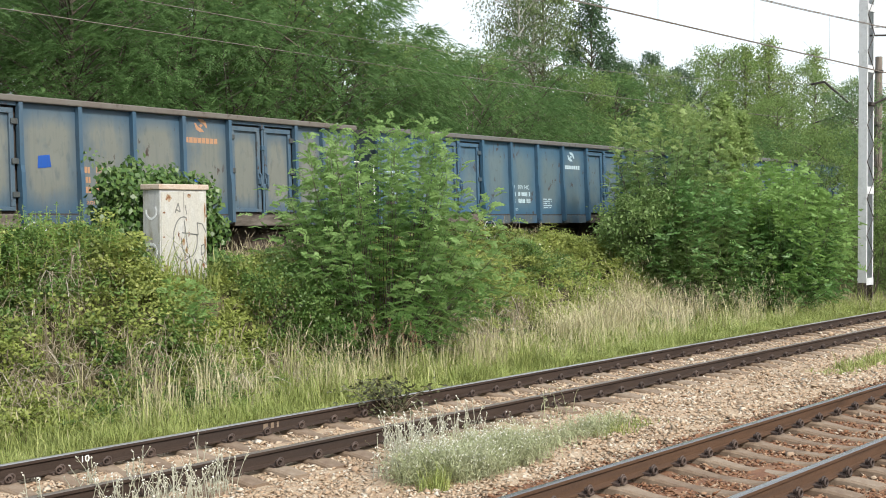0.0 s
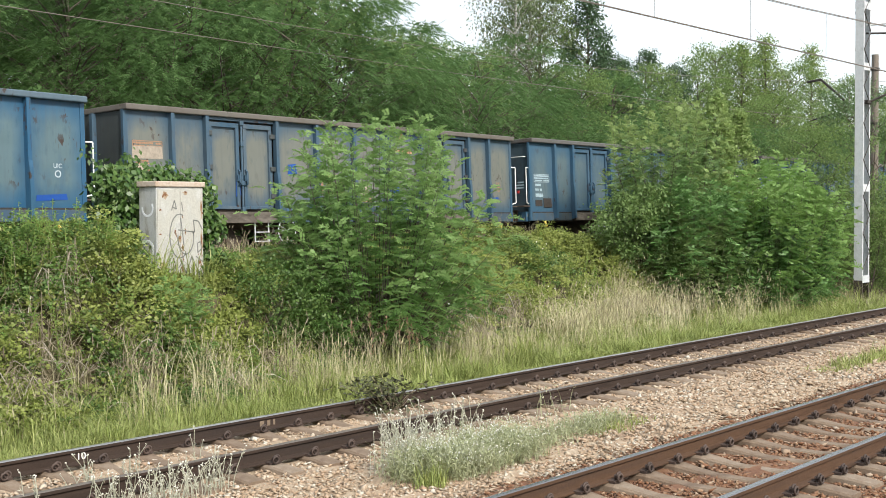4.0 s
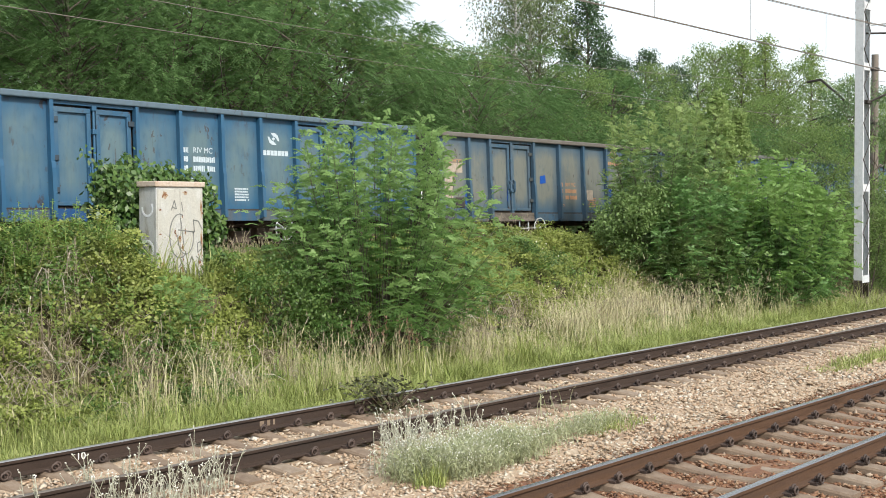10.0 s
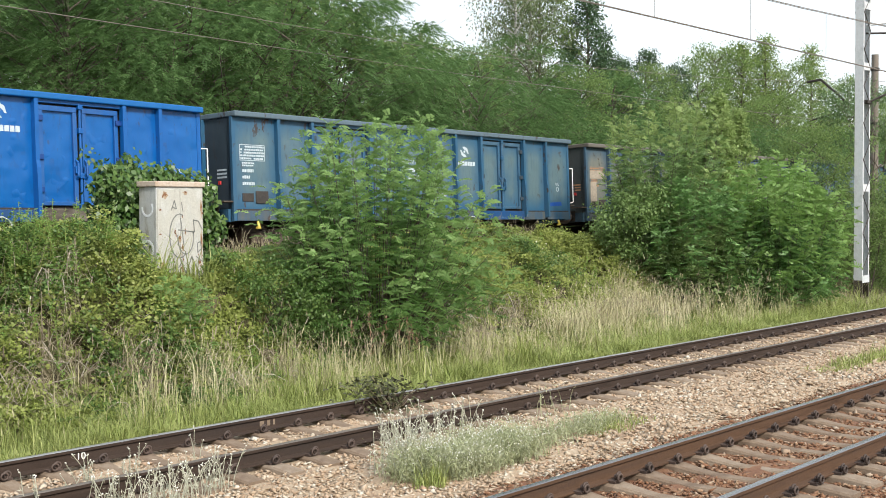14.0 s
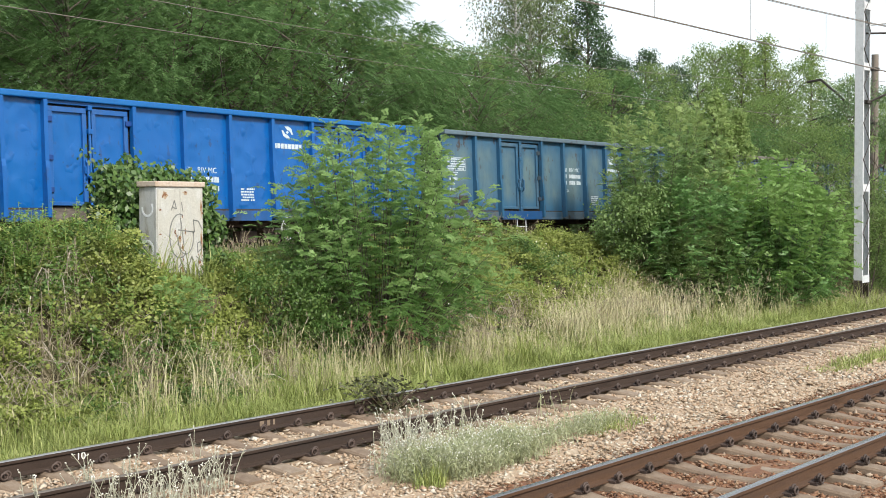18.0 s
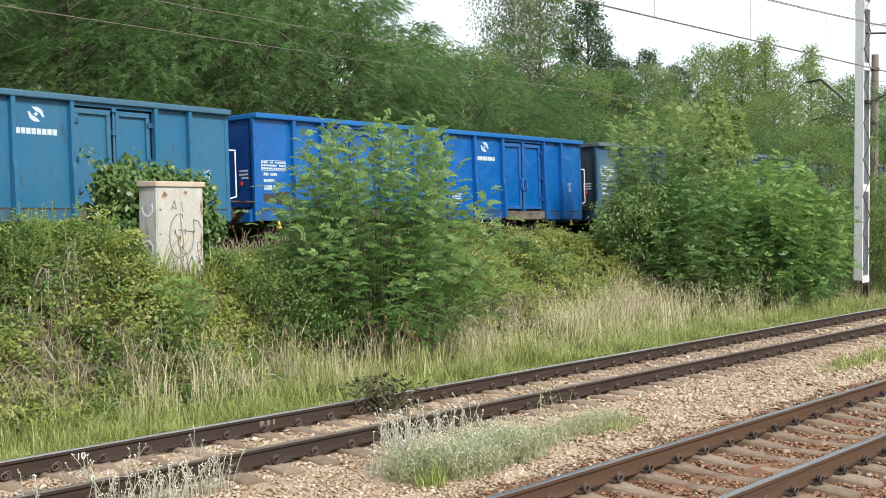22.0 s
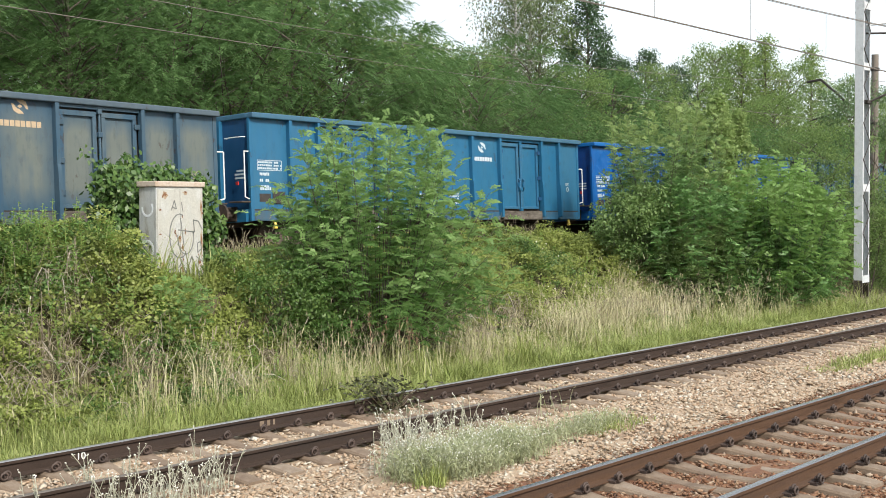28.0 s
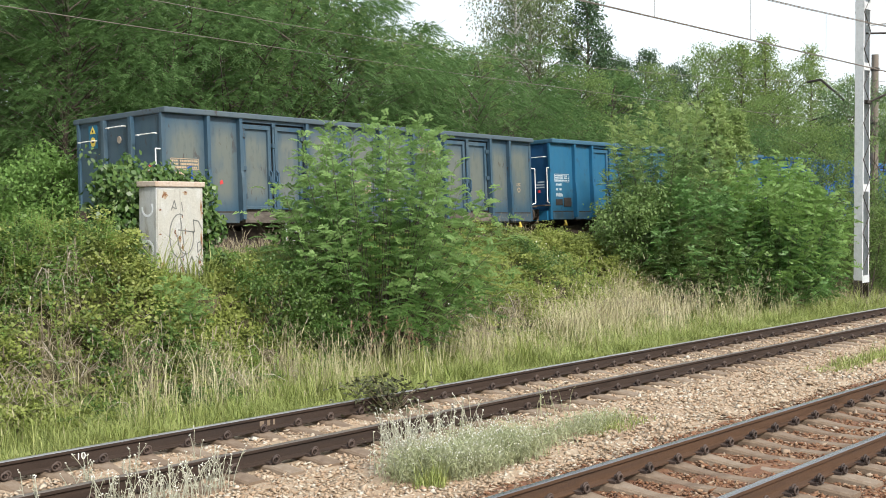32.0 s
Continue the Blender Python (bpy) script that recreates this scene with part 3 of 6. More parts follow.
def markings(w, rng, m, number_z, logo_z, posts, tall):
    X = lambda a: a - HALF
    lx, nx = posts[6] + 0.43 * (posts[7] - posts[6]), posts[4] + 0.09
    part("logo", swirl(X(lx), logo_z + 0.02, 0.155), m, w)
    bm = bmesh.new()
    for i in range(8):
        a = X(lx - 0.44) + i * 0.112
        box(bm, a, a + 0.092, -FACE - 0.004, -FACE - 0.0005, logo_z - 0.35, logo_z - 0.24)
    part("logo_word", bm, m, w)
    z = number_z
    part("type_lettering", lettering("RIV MC", 0.165, pose(X(nx + 0.3), -FACE - 0.002, z + 0.5, 90, 0, 0), 0.0015), m, w)
    part("number_bars", bars(rng, X(nx), X(nx + 0.17), z + 0.08, z + 0.65, 3, 1.0), m, w)
    part("number_bars", bars(rng, X(nx + 0.3), X(nx + 0.88), z + 0.08, z + 0.46, 2, 0.97), m, w)
    part("type_lettering", lettering("Eaos", 0.15, pose(X(nx), -FACE - 0.002, z - 0.1, 90, 0, 0), 0.0015), m, w)
    part("load_table", bars(rng, X(6.9), X(7.3), 1.32, 1.62, 5, 0.95), m, w)
    lo, hi, rows, drop = (2.22, 2.56, 5, 0.0) if tall else (2.02, 2.24, 3, 0.2)
    bm = bars(rng, X(0.24), X(0.92), lo + 0.01, hi - 0.01, rows, 0.93)
    for x_ in (0.22, 0.94):
        box(bm, X(x_) - 0.006, X(x_) + 0.006, -FACE - 0.004, -FACE - 0.0005, lo, hi)
    for z_ in (lo, hi):
        box(bm, X(0.22), X(0.94), -FACE - 0.004, -FACE - 0.0005, z_ - 0.006, z_ + 0.006)
    part("load_table", bm, m, w)
    bm = bmesh.new()
    for zz in (2.08 - drop, 1.94 - drop, 1.8 - drop, 1.66 - drop * 0.5):
        t = bars(rng, X(0.28), X(0.28) + rng.uniform(0.25, 0.4), zz, zz + 0.11, 2 if zz > 2 else 1, 0.97)
        tmp = bpy.data.meshes.new("tmp")
        t.to_mesh(tmp), t.free()
        bm.from_mesh(tmp)
        bpy.data.meshes.remove(tmp)
    part("data_lines", bm, m, w)
    part("data_plate", one(X(0.26), X(0.58), -FACE - 0.012, -FACE, 1.32, 1.50), M_DARK, w, "small dark data plate")
    part("label_holder", one(X(0.64), X(1.0), -FACE - 0.03, -FACE, 1.28, 1.55, 0.008), M_DARK, w, "dark card holder frame")
    part("type_lettering", lettering("UIC", 0.12, pose(X(12.4), -FACE - 0.002, 1.9, 90, 0, 0), 0.0015), m, w)
    bm = bmesh.new()
    for i in range(10):
        a0, a1 = i * 0.628, (i + 1) * 0.628
        prism(bm, [(X(12.5) + r * math.cos(a), 1.79 + r * math.sin(a)) for r, a in ((0.07, a0), (0.07, a1), (0.05, a1), (0.05, a0))], 1, -FACE - 0.004, -FACE - 0.0005)
    part("ring_mark", bm, m, w)


def wheelset():
    bm = bmesh.new()
    rod(bm, (0, -1.0, 0), (0, 1.0, 0), 0.08, 10)
    for sg in (-1, 1):
        rod(bm, (0, sg * 0.69, 0), (0, sg * 0.82, 0), 0.46, 28)
        rod(bm, (0, sg * 0.66, 0), (0, sg * 0.69, 0), 0.49, 28)
        rod(bm, (0, sg * 0.82, 0), (0, sg * 0.86, 0), 0.2, 16)
        for a in range(6):
            rod(bm, (0.28 * math.cos(a * 1.047), sg * 0.82, 0.28 * math.sin(a * 1.047)), (0.28 * math.cos(a * 1.047), sg * 0.828, 0.28 * math.sin(a * 1.047)), 0.05, 8)
    me = bpy.data.meshes.new("wheelset")
    bm.to_mesh(me)
    bm.free()
    me.materials.append(M_UNDER)
    return me


WHEELSET = wheelset()


def bogie_mesh():
    bm = bmesh.new()
    for sg in (-1, 1):
        prism(bm, [(-1.25, 0.42), (-0.75, 0.40), (-0.45, 0.30), (0.45, 0.30), (0.75, 0.40), (1.25, 0.42), (1.25, 0.62), (0.5, 0.74), (-0.5, 0.74), (-1.25, 0.62)], 1, sg * 0.95, sg * 1.08)
        for x in (-0.9, 0.9):
            box(bm, x - 0.14, x + 0.14, sg * 0.93, sg * 1.16, 0.34, 0.58, 0.02)
        for x in (-0.16, 0, 0.16):
            rod(bm, (x, sg * 1.0, 0.36), (x, sg * 1.0, 0.62), 0.06, 10)
    box(bm, -0.3, 0.3, -0.95, 0.95, 0.5, 0.78, 0.02)
    me = bpy.data.meshes.new("bogie")
    bm.to_mesh(me)
    bm.free()
    me.materials.append(M_UNDER)
    return me


BOGIE = bogie_mesh()


def wagon(label, pa, mark, number_z, wheel_front, end_bars, seed, sill, posts, logo_z):
    """An open freight wagon; pa: frame, panel and end tones first, the end tone darker. Its origin is at rail level in
    its middle.
    """
    rng = random.Random(seed)
    w = thing("open_wagon", pose(0, 0, 0), label, "freight wagon", "open wagons of the passing train")
    X = lambda a: a - HALF
    for sg in (-1, 1):
        for i, (a, b) in enumerate(zip(posts, posts[1:])):
            if i in (2, 7):
                c = (a + b) / 2
                strip("door_header", X(a) + 0.05, X(b) - 0.05, sg * (FACE - 0.05), sg * (FACE + 0.06), ZT - 0.07, ZT, pa[0], w)
                # Black sheet added to give the shade in the gaps round the doors.
                part("door_gap_shade", one(X(a) - 0.05, X(b) + 0.06, sg * (FACE - 0.10), sg * (FACE - 0.07), ZS, ZT - 0.02), M_DARK, w, "black sheet put in for the shade of the door recess")
                door_leaf(w, X(a) + 0.10, X(c) - 0.06, sg, pa, X(c) - 0.1)
                door_leaf(w, X(c) + 0.06, X(b) - 0.10, sg, pa, X(c) + 0.1)
                bm = bmesh.new()
                rod(bm, (X(c), sg * (FACE + 0.03), ZS - 0.05), (X(c), sg * (FACE + 0.03), ZT - 0.05), 0.026)
                for z in (ZS + 0.05, ZS + 0.62, ZT - 0.55, ZT - 0.1):
                    box(bm, X(c) - 0.05, X(c) + 0.05, sg * (FACE - 0.01), sg * (FACE + 0.075), z - 0.05, z + 0.05, 0.01)
                part("locking_bar", bm, pa[0], w)
                strip("door_sill", X(a) + 0.06, X(b) - 0.06, sg * (FACE - 0.02), sg * (FACE + 0.1), ZS - 0.24, ZS + 0.0, sill, w)
            else:
                part("side_panel", one(X(a) + 0.03, X(b) - 0.03, sg * (FACE - 0.05), sg * FACE, ZS, ZT), pa[1], w)
                strip("side_sill", X(a) + 0.04, X(b) - 0.04, sg * (FACE - 0.06), sg * (FACE + 0.025), Z0, ZS - 0.02, pa[4], w)
                part("floor_edge", one(X(a) + 0.04, X(b) - 0.04, sg * (FACE - 0.06), sg * (FACE + 0.012), ZS - 0.02, ZS + 0.016), M_DARK, w, "thin black floor edge")
        for a in posts[1:-1]:
            part("side_post", post_mesh(X(a), sg), pa[0], w)
        for a in (posts[0], posts[-1]):
            prof = [(FACE - 0.06, Z0), (FACE + 0.012, Z0), (FACE + 0.012, ZT), (FACE - 0.06, ZT)]
            part("corner_post", prism(bmesh.new(), [(sg * y, z) for y, z in prof], 0, X(a) - 0.05, X(a) + 0.05), pa[0], w)
        strip("top_rail", -HALF, HALF, sg * (FACE - 0.08), sg * (FACE + 0.135), ZT - 0.005, ZT + 0.115, pa[3], w, "", 0.022)
        for bx in (-5.9, 5.9):
            bm = rod(bmesh.new(), (bx, sg * (FACE + 0.02), Z0 - 0.02), (bx, sg * (FACE + 0.06), Z0 - 0.14), 0.032, 8)
            box(bm, bx - 0.045, bx + 0.045, sg * (FACE - 0.01), sg * (FACE + 0.08), Z0 - 0.18, Z0 - 0.13, 0.012)
            part("tow_hook", bm, M_YELLOW, w, "yellow towing hook")
    for e in (-1, 1):
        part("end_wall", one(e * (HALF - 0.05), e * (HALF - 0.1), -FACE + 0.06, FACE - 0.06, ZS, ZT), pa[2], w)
        for y in (-0.47, 0.47):
            strip("end_post", e * (HALF - 0.05), e * (HALF + 0.05), y - 0.05, y + 0.05, Z0, ZT, pa[0], w)
        strip("end_rail", e * (HALF - 0.14), e * (HALF + 0.0), -FACE + 0.07, FACE - 0.07, ZT - 0.005, ZT + 0.113, pa[3], w, "", 0.02)
        strip("end_beam", e * (HALF - 0.12), e * (HALF + 0.06), -FACE + 0.1, FACE - 0.1, Z0 - 0.02, ZS + 0.02, pa[0], w)
        for y in (-0.875, 0.875):
            bm = rod(bmesh.new(), (e * (HALF + 0.05), y, 1.06), (e * (HALF + 0.33), y, 1.06), 0.10, 12)
            rod(bm, (e * (HALF + 0.33), y, 1.06), (e * (HALF + 0.38), y, 1.06), 0.23, 20)
            box(bm, e * (HALF + 0.03), e * (HALF + 0.08), y - 0.17, y + 0.17, 0.9, 1.22, 0.01)
            part("buffer", bm, M_UNDER, w, "greasy round buffer")
        bm = rod(bmesh.new(), (e * (HALF + 0.05), 0, 1.0), (e * (HALF + 0.36), 0, 0.96), 0.045)
        bent(bm, [(e * (HALF + 0.3), 0, 0.96), (e * (HALF + 0.36), 0, 0.7), (e * (HALF + 0.22), 0, 0.62)], 0.035)
        part("coupler", bm, M_DARK, w)
        bm = bent(bmesh.new(), [(e * (HALF + 0.02), -FACE + 0.02, 2.42), (e * (HALF + 0.17), -FACE - 0.02, 2.42), (e * (HALF + 0.17), -FACE - 0.02, 1.42), (e * (HALF + 0.02), -FACE + 0.02, 1.38)], 0.014)
        if e > 0 or end_bars:
            part("grab_rail", bm, M_WHITE, w, "white bent end grab rail")
        else:
            bm.free()
        if end_bars:
            for y, z in ((-1.02, 2.75), (0.0, 2.98), (1.02, 2.75)):
                bm = bent(bmesh.new(), [(e * (HALF + 0.0), y - 0.3, z), (e * (HALF + 0.09), y - 0.28, z), (e * (HALF + 0.09), y + 0.28, z), (e * (HALF + 0.0), y + 0.3, z)], 0.011)
                part("grab_rail", bm, M_WHITE, w, "white cross grab rail on the end wall")
        part("end_step", one(e * (HALF + 0.0), e * (HALF + 0.26), -FACE, -FACE + 0.42, 1.30, 1.335, 0.006), M_UNDER, w, "small end step plate")
        part("lamp_bracket", one(e * (HALF + 0.0), e * (HALF + 0.03), -1.08, -1.0, 1.7, 1.78, 0.006), M_RED, w, "small red bracket")
        part("data_lines", prism_bars(rng, e), mark, w)
    part("floor", one(-HALF + 0.1, HALF - 0.1, -FACE + 0.05, FACE - 0.05, ZS - 0.02, ZS + 0.04), M_UNDER, w)
    bm = one(-HALF + 0.1, HALF - 0.1, -0.32, 0.32, 0.80, ZS - 0.03)
    for x in (-4.5, -1.5, 1.5, 4.5):
        box(bm, x - 0.2, x + 0.2, -FACE + 0.1, FACE - 0.1, 0.86, ZS - 0.04)
    part("underframe", bm, M_UNDER, w)
    part("air_tank", rod(bmesh.new(), (-1.1, -0.6, 0.62), (0.1, -0.6, 0.62), 0.2, 16), M_UNDER, w)
    for x, z in ((0.9, 0.55), (1.6, 0.62), (-2.2, 0.6)):
        part("brake_box", one(x - 0.25, x + 0.25, -1.05, -0.8, z - 0.12, z + 0.14, 0.02), M_UNDER, w)
    for s in (-1, 1):
        b = link("bogie", BOGIE, M_UNDER, w)
        b.location = (s * 4.5, 0, 0)
        for a in (-0.9, 0.9):
            q = link("wheelset", WHEELSET, M_UNDER, b)
            q.location = (a, 0, 0.46)
            WHEELS.append(q)
    hx = X(8.3 if wheel_front else 4.3)
    bm = bmesh.new()
    cz, cy = 0.72, -FACE - 0.06
    ring = [(hx + 0.27 * math.cos(i * 0.449), cy, cz + 0.27 * math.sin(i * 0.449)) for i in range(15)]
    bent(bm, ring, 0.014)
    for i in range(3):
        rod(bm, (hx, cy, cz), (hx + 0.27 * math.cos(0.5 + i * 2.094), cy, cz + 0.27 * math.sin(0.5 + i * 2.094)), 0.011, 6)
    rod(bm, (hx, cy - 0.02, cz), (hx, -0.9, cz), 0.025, 8)
    part("brake_wheel", bm, M_GALV, w, "pale spoked hand brake wheel")
    for lx in ((3.35,) if not wheel_front else (3.1,)):
        bm = bmesh.new()
        for x in (0.0, 0.4):
            rod(bm, (X(lx + x), -FACE - 0.05, Z0 + 0.02), (X(lx + x), -FACE - 0.05, Z0 - 0.42), 0.015, 6)
        for z in (Z0 - 0.2, Z0 - 0.40):
            box(bm, X(lx), X(lx + 0.4), -FACE - 0.09, -FACE - 0.01, z - 0.01, z + 0.01)
        part("step_ladder", bm, M_GALV, w, "pale hanging foot steps")
    markings(w, rng, mark, number_z, logo_z, posts, seed in (22, 23))
    return w


def prism_bars(rng, e):
    bm = bmesh.new()
    for z in (2.0, 1.92, 1.84):
        box(bm, e * (HALF - 0.046), e * (HALF - 0.05), -1.2, -1.2 + rng.uniform(0.2, 0.32), z, z + 0.04)
    return bm


WHEELS = []
C_RUST = (0.04, 0.024, 0.018, 1)


# end: tone of the end walls and hinges, set darker than base
def paints(name, base, dust, frame_dust, cover, seed, panels=False, rail=None, end=None, rusty=0.6, dents=0.03, sill=None, door=None):
    base, dust = dim(*base), dim(*dust)
    return (paint(name + "_frame", base, dust, C_RUST, frame_dust, seed, rusty=rusty), paint(name + "_panel", base, dust, C_RUST, cover, seed + 5, panel=panels, rusty=rusty, dents=dents, rough=0.36 if dents > 0.08 else 0.5),
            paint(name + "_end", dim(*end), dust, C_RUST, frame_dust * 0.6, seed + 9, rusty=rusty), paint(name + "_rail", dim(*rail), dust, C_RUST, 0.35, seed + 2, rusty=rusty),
            paint(name + "_sill", base, dim(*(sill or (112, 116, 114))), C_RUST, 1.1, seed + 3, rusty=min(0.9, rusty + 0.15)), paint(name + "_door", base, dim(*(door or (126, 136, 142))), C_RUST, 0.75 if door else frame_dust + 0.1, seed + 4, rusty=rusty))


def dim(*c):
    """Paint seen in full light, as its own colour."""
    return tuple(0.5 * v for v in srgb(*c)[:3]) + (1.0,)


def markpaint(name, col):
    return mat(name, [tuple(0.8 * v for v in srgb(*col)[:3]), srgb(*col)[:3]], 9, 0.6, 0)


MK_WHITE, MK_TAN, MK_ORANGE, MK_FAINT = markpaint("marking_white", (184, 196, 204)), markpaint("marking_tan", (182, 160, 132)), markpaint("marking_orange", (168, 128, 98)), markpaint("marking_faint", (170, 190, 200))
SILL_RUST = mat("rusty_sill", [(0.035, 0.028, 0.022), (0.095, 0.08, 0.066), (0.17, 0.15, 0.13)], 3, 0.85, 0.3, stretch=(1, 1, 3))
SILL_BLUE = paint("blue_sill", dim(18, 92, 160), dim(90, 105, 116), C_RUST, 0.4, 31)

TRAIN = []
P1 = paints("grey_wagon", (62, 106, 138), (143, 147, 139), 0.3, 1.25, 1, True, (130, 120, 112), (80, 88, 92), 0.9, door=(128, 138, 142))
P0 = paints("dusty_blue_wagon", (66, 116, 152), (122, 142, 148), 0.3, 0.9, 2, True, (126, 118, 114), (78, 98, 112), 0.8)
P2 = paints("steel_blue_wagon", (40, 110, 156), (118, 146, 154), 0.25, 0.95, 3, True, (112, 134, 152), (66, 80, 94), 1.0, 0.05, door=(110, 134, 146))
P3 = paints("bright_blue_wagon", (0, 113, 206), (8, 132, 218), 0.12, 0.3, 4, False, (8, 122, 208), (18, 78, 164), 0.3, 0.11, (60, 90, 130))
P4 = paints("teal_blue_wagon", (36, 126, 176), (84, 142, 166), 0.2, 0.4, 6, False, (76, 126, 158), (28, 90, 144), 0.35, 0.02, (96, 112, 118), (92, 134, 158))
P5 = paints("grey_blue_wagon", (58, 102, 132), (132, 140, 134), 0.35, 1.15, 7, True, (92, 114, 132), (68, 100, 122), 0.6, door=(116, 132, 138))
for label, pa, mk, nz, lz, fr, eb, sd, sl, po in (
        ("dusty blue-grey open freight wagon behind the trackside trees", P0, MK_FAINT, 1.36, 2.85, False, True, 20, SILL_RUST, POSTS),
        ("dusty blue open freight wagon with faded white lettering", P0, MK_FAINT, 1.36, 2.85, False, True, 21, SILL_RUST, POSTS),
        ("weathered grey-beige open freight wagon with orange emblem and blue posts", P1, MK_ORANGE, 1.43, 2.98, False, False, 22, SILL_RUST, POSTS),
        ("chipped steel-blue open freight wagon with white lettering", P2, MK_WHITE, 1.82, 2.70, True, False, 23, SILL_BLUE, POSTS_B),
        ("freshly painted bright blue open freight wagon with white lettering", P3, MK_WHITE, 1.41, 2.87, True, False, 24, SILL_RUST, POSTS),
        ("clean teal-blue open freight wagon with white lettering", P4, MK_WHITE, 1.35, 2.85, False, True, 25, SILL_RUST, POSTS),
        ("last wagon, grey-beige with blue edges and tan lettering", P5, MK_TAN, 1.46, 3.02, False, True, 26, SILL_RUST, POSTS)):
    TRAIN.append(wagon(label, pa, mk, nz, fr, eb, sd, sl, po, lz))

# touched-up patches, stickers and the tail signal
M_PATCH = paint("touch_up_blue", dim(20, 95, 200), dim(60, 120, 200), C_RUST, 0.2, 41, rusty=0.1)
M_PALE = mat("pale_sticker", [(0.24, 0.20, 0.165), (0.40, 0.34, 0.27)], 14, 0.6, 0)


def patch(w, x0, x1, z0, z1, m, label, skew=0.03):
    X = lambda a: a - HALF
    part("paint_patch", prism(bmesh.new(), [(X(x0), z0), (X(x1), z0 + skew), (X(x1) - skew, z1), (X(x0) + skew * 0.6, z1 - skew)], 1, -FACE - 0.006, -FACE - 0.001), m, w, label)


for x0, x1, z0, z1 in ((4.43, 4.72, 1.98, 2.24), (7.97, 8.28, 1.58, 1.90), (2.88, 3.02, 1.47, 1.86), (1.04, 1.12, 1.3, 1.75), (12.2, 12.5, 1.5, 1.58)):
    patch(TRAIN[2], x0, x1, z0, z1, M_PATCH, "touched-up bright blue paint patch")
for x0, x1, z0, z1 in ((0.62, 0.8, 1.3, 2.1), (0.72, 1.1, 1.3, 1.62)):
    patch(TRAIN[6], x0, x1, z0, z1, M_PATCH, "touched-up bright blue paint patch")
patch(TRAIN[6], 1.5, 1.6, 1.72, 1.83, M_RED, "small red paint dab")
for x0, x1, z0, z1 in ((0.2, 0.95, 2.2, 2.46), (0.22, 0.55, 1.45, 2.1), (6.8, 7.15, 1.54, 1.84)):
    patch(TRAIN[2], x0, x1, z0, z1, M_PALE, "flaking tan stencil patch", 0.01)
patch(TRAIN[3], 12.0, 12.7, 1.28, 1.42, M_PATCH, "touched-up blue paint patch")
for y, z, m, label, k in ((-1.0, 2.0, M_RED, "red and white tail signal plate", 0.13), (-0.98, 2.05, M_WHITE, "white field of the tail signal", 0.05), (0.0, 2.72, M_PALE, "small pale end sticker", 0.08), (0.92, 2.74, M_YELLOW, "yellow round end sticker", 0.11)):
    bm = bmesh.new()
    prism(bm, [(y + k * 0.8 * math.cos(a), z + k * math.sin(a)) for a in np.arange(0, 6.2, 0.785)], 0, -HALF + (0.03 if m is not M_WHITE else 0.024), -HALF + 0.05)
    part("end_plate", bm, m, TRAIN[6], label)


part("end_plate", one(-HALF + 0.036, -HALF + 0.05, 0.77, 1.07, 2.6, 3.1), paint("sign_blue", dim(40, 130, 170), dim(80, 150, 180), C_RUST, 0.3, 51), TRAIN[6], "blue warning plate")
part("end_plate", prism(bmesh.new(), [(0.82, 2.92), (1.02, 2.92), (0.92, 3.08)], 0, -HALF + 0.028, -HALF + 0.05), M_YELLOW, TRAIN[6], "yellow warning triangle")
for a0, a1, b0, b1 in ((0.88, 0.96, 2.72, 2.76), (0.905, 0.935, 2.95, 3.0)):
    part("end_plate", one(-HALF + 0.024, -HALF + 0.03, a0, a1, b0, b1), M_DARK, TRAIN[6], "black sign on the yellow field")


# ---- switch cabinet ----
M_CAB = mat("cabinet_paint", [(0.12, 0.075, 0.05), (0.26, 0.245, 0.22), (0.37, 0.37, 0.35), (0.42, 0.425, 0.42), (0.34, 0.345, 0.355), (0.20, 0.205, 0.22)], 3.0, 0.7, 0.3, stretch=(1.6, 1.6, 0.5))
M_CABDOOR = mat("cabinet_door_cream", [(0.22, 0.19, 0.15), (0.36, 0.35, 0.315), (0.42, 0.41, 0.375), (0.39, 0.385, 0.355), (0.45, 0.45, 0.43), (0.29, 0.288, 0.285)], 3.4, 0.65, 0.3, stretch=(1.6, 1.6, 0.5))
M_CABSTAIN = mat("rust_wash", [(0.20, 0.12, 0.07), (0.30, 0.215, 0.14), (0.38, 0.32, 0.24)], 12, 0.8, 0.1)
M_CABRUST = mat("cabinet_rust", [(0.07, 0.03, 0.016), (0.19, 0.085, 0.04), (0.12, 0.06, 0.035)], 9, 0.9, 0.4)
M_SPRAY = mat("black_spray", [(0.08, 0.085, 0.085), (0.22, 0.22, 0.21)], 9, 0.6, 0)
M_SPRAYW = mat("silver_spray", [(0.62, 0.64, 0.68), (0.78, 0.79, 0.8)], 9, 0.5, 0)
M_CAP = mat("cabinet_cap", [(0.36, 0.26, 0.19), (0.46, 0.39, 0.33), (0.29, 0.19, 0.13)], 6, 0.8, 0.3)


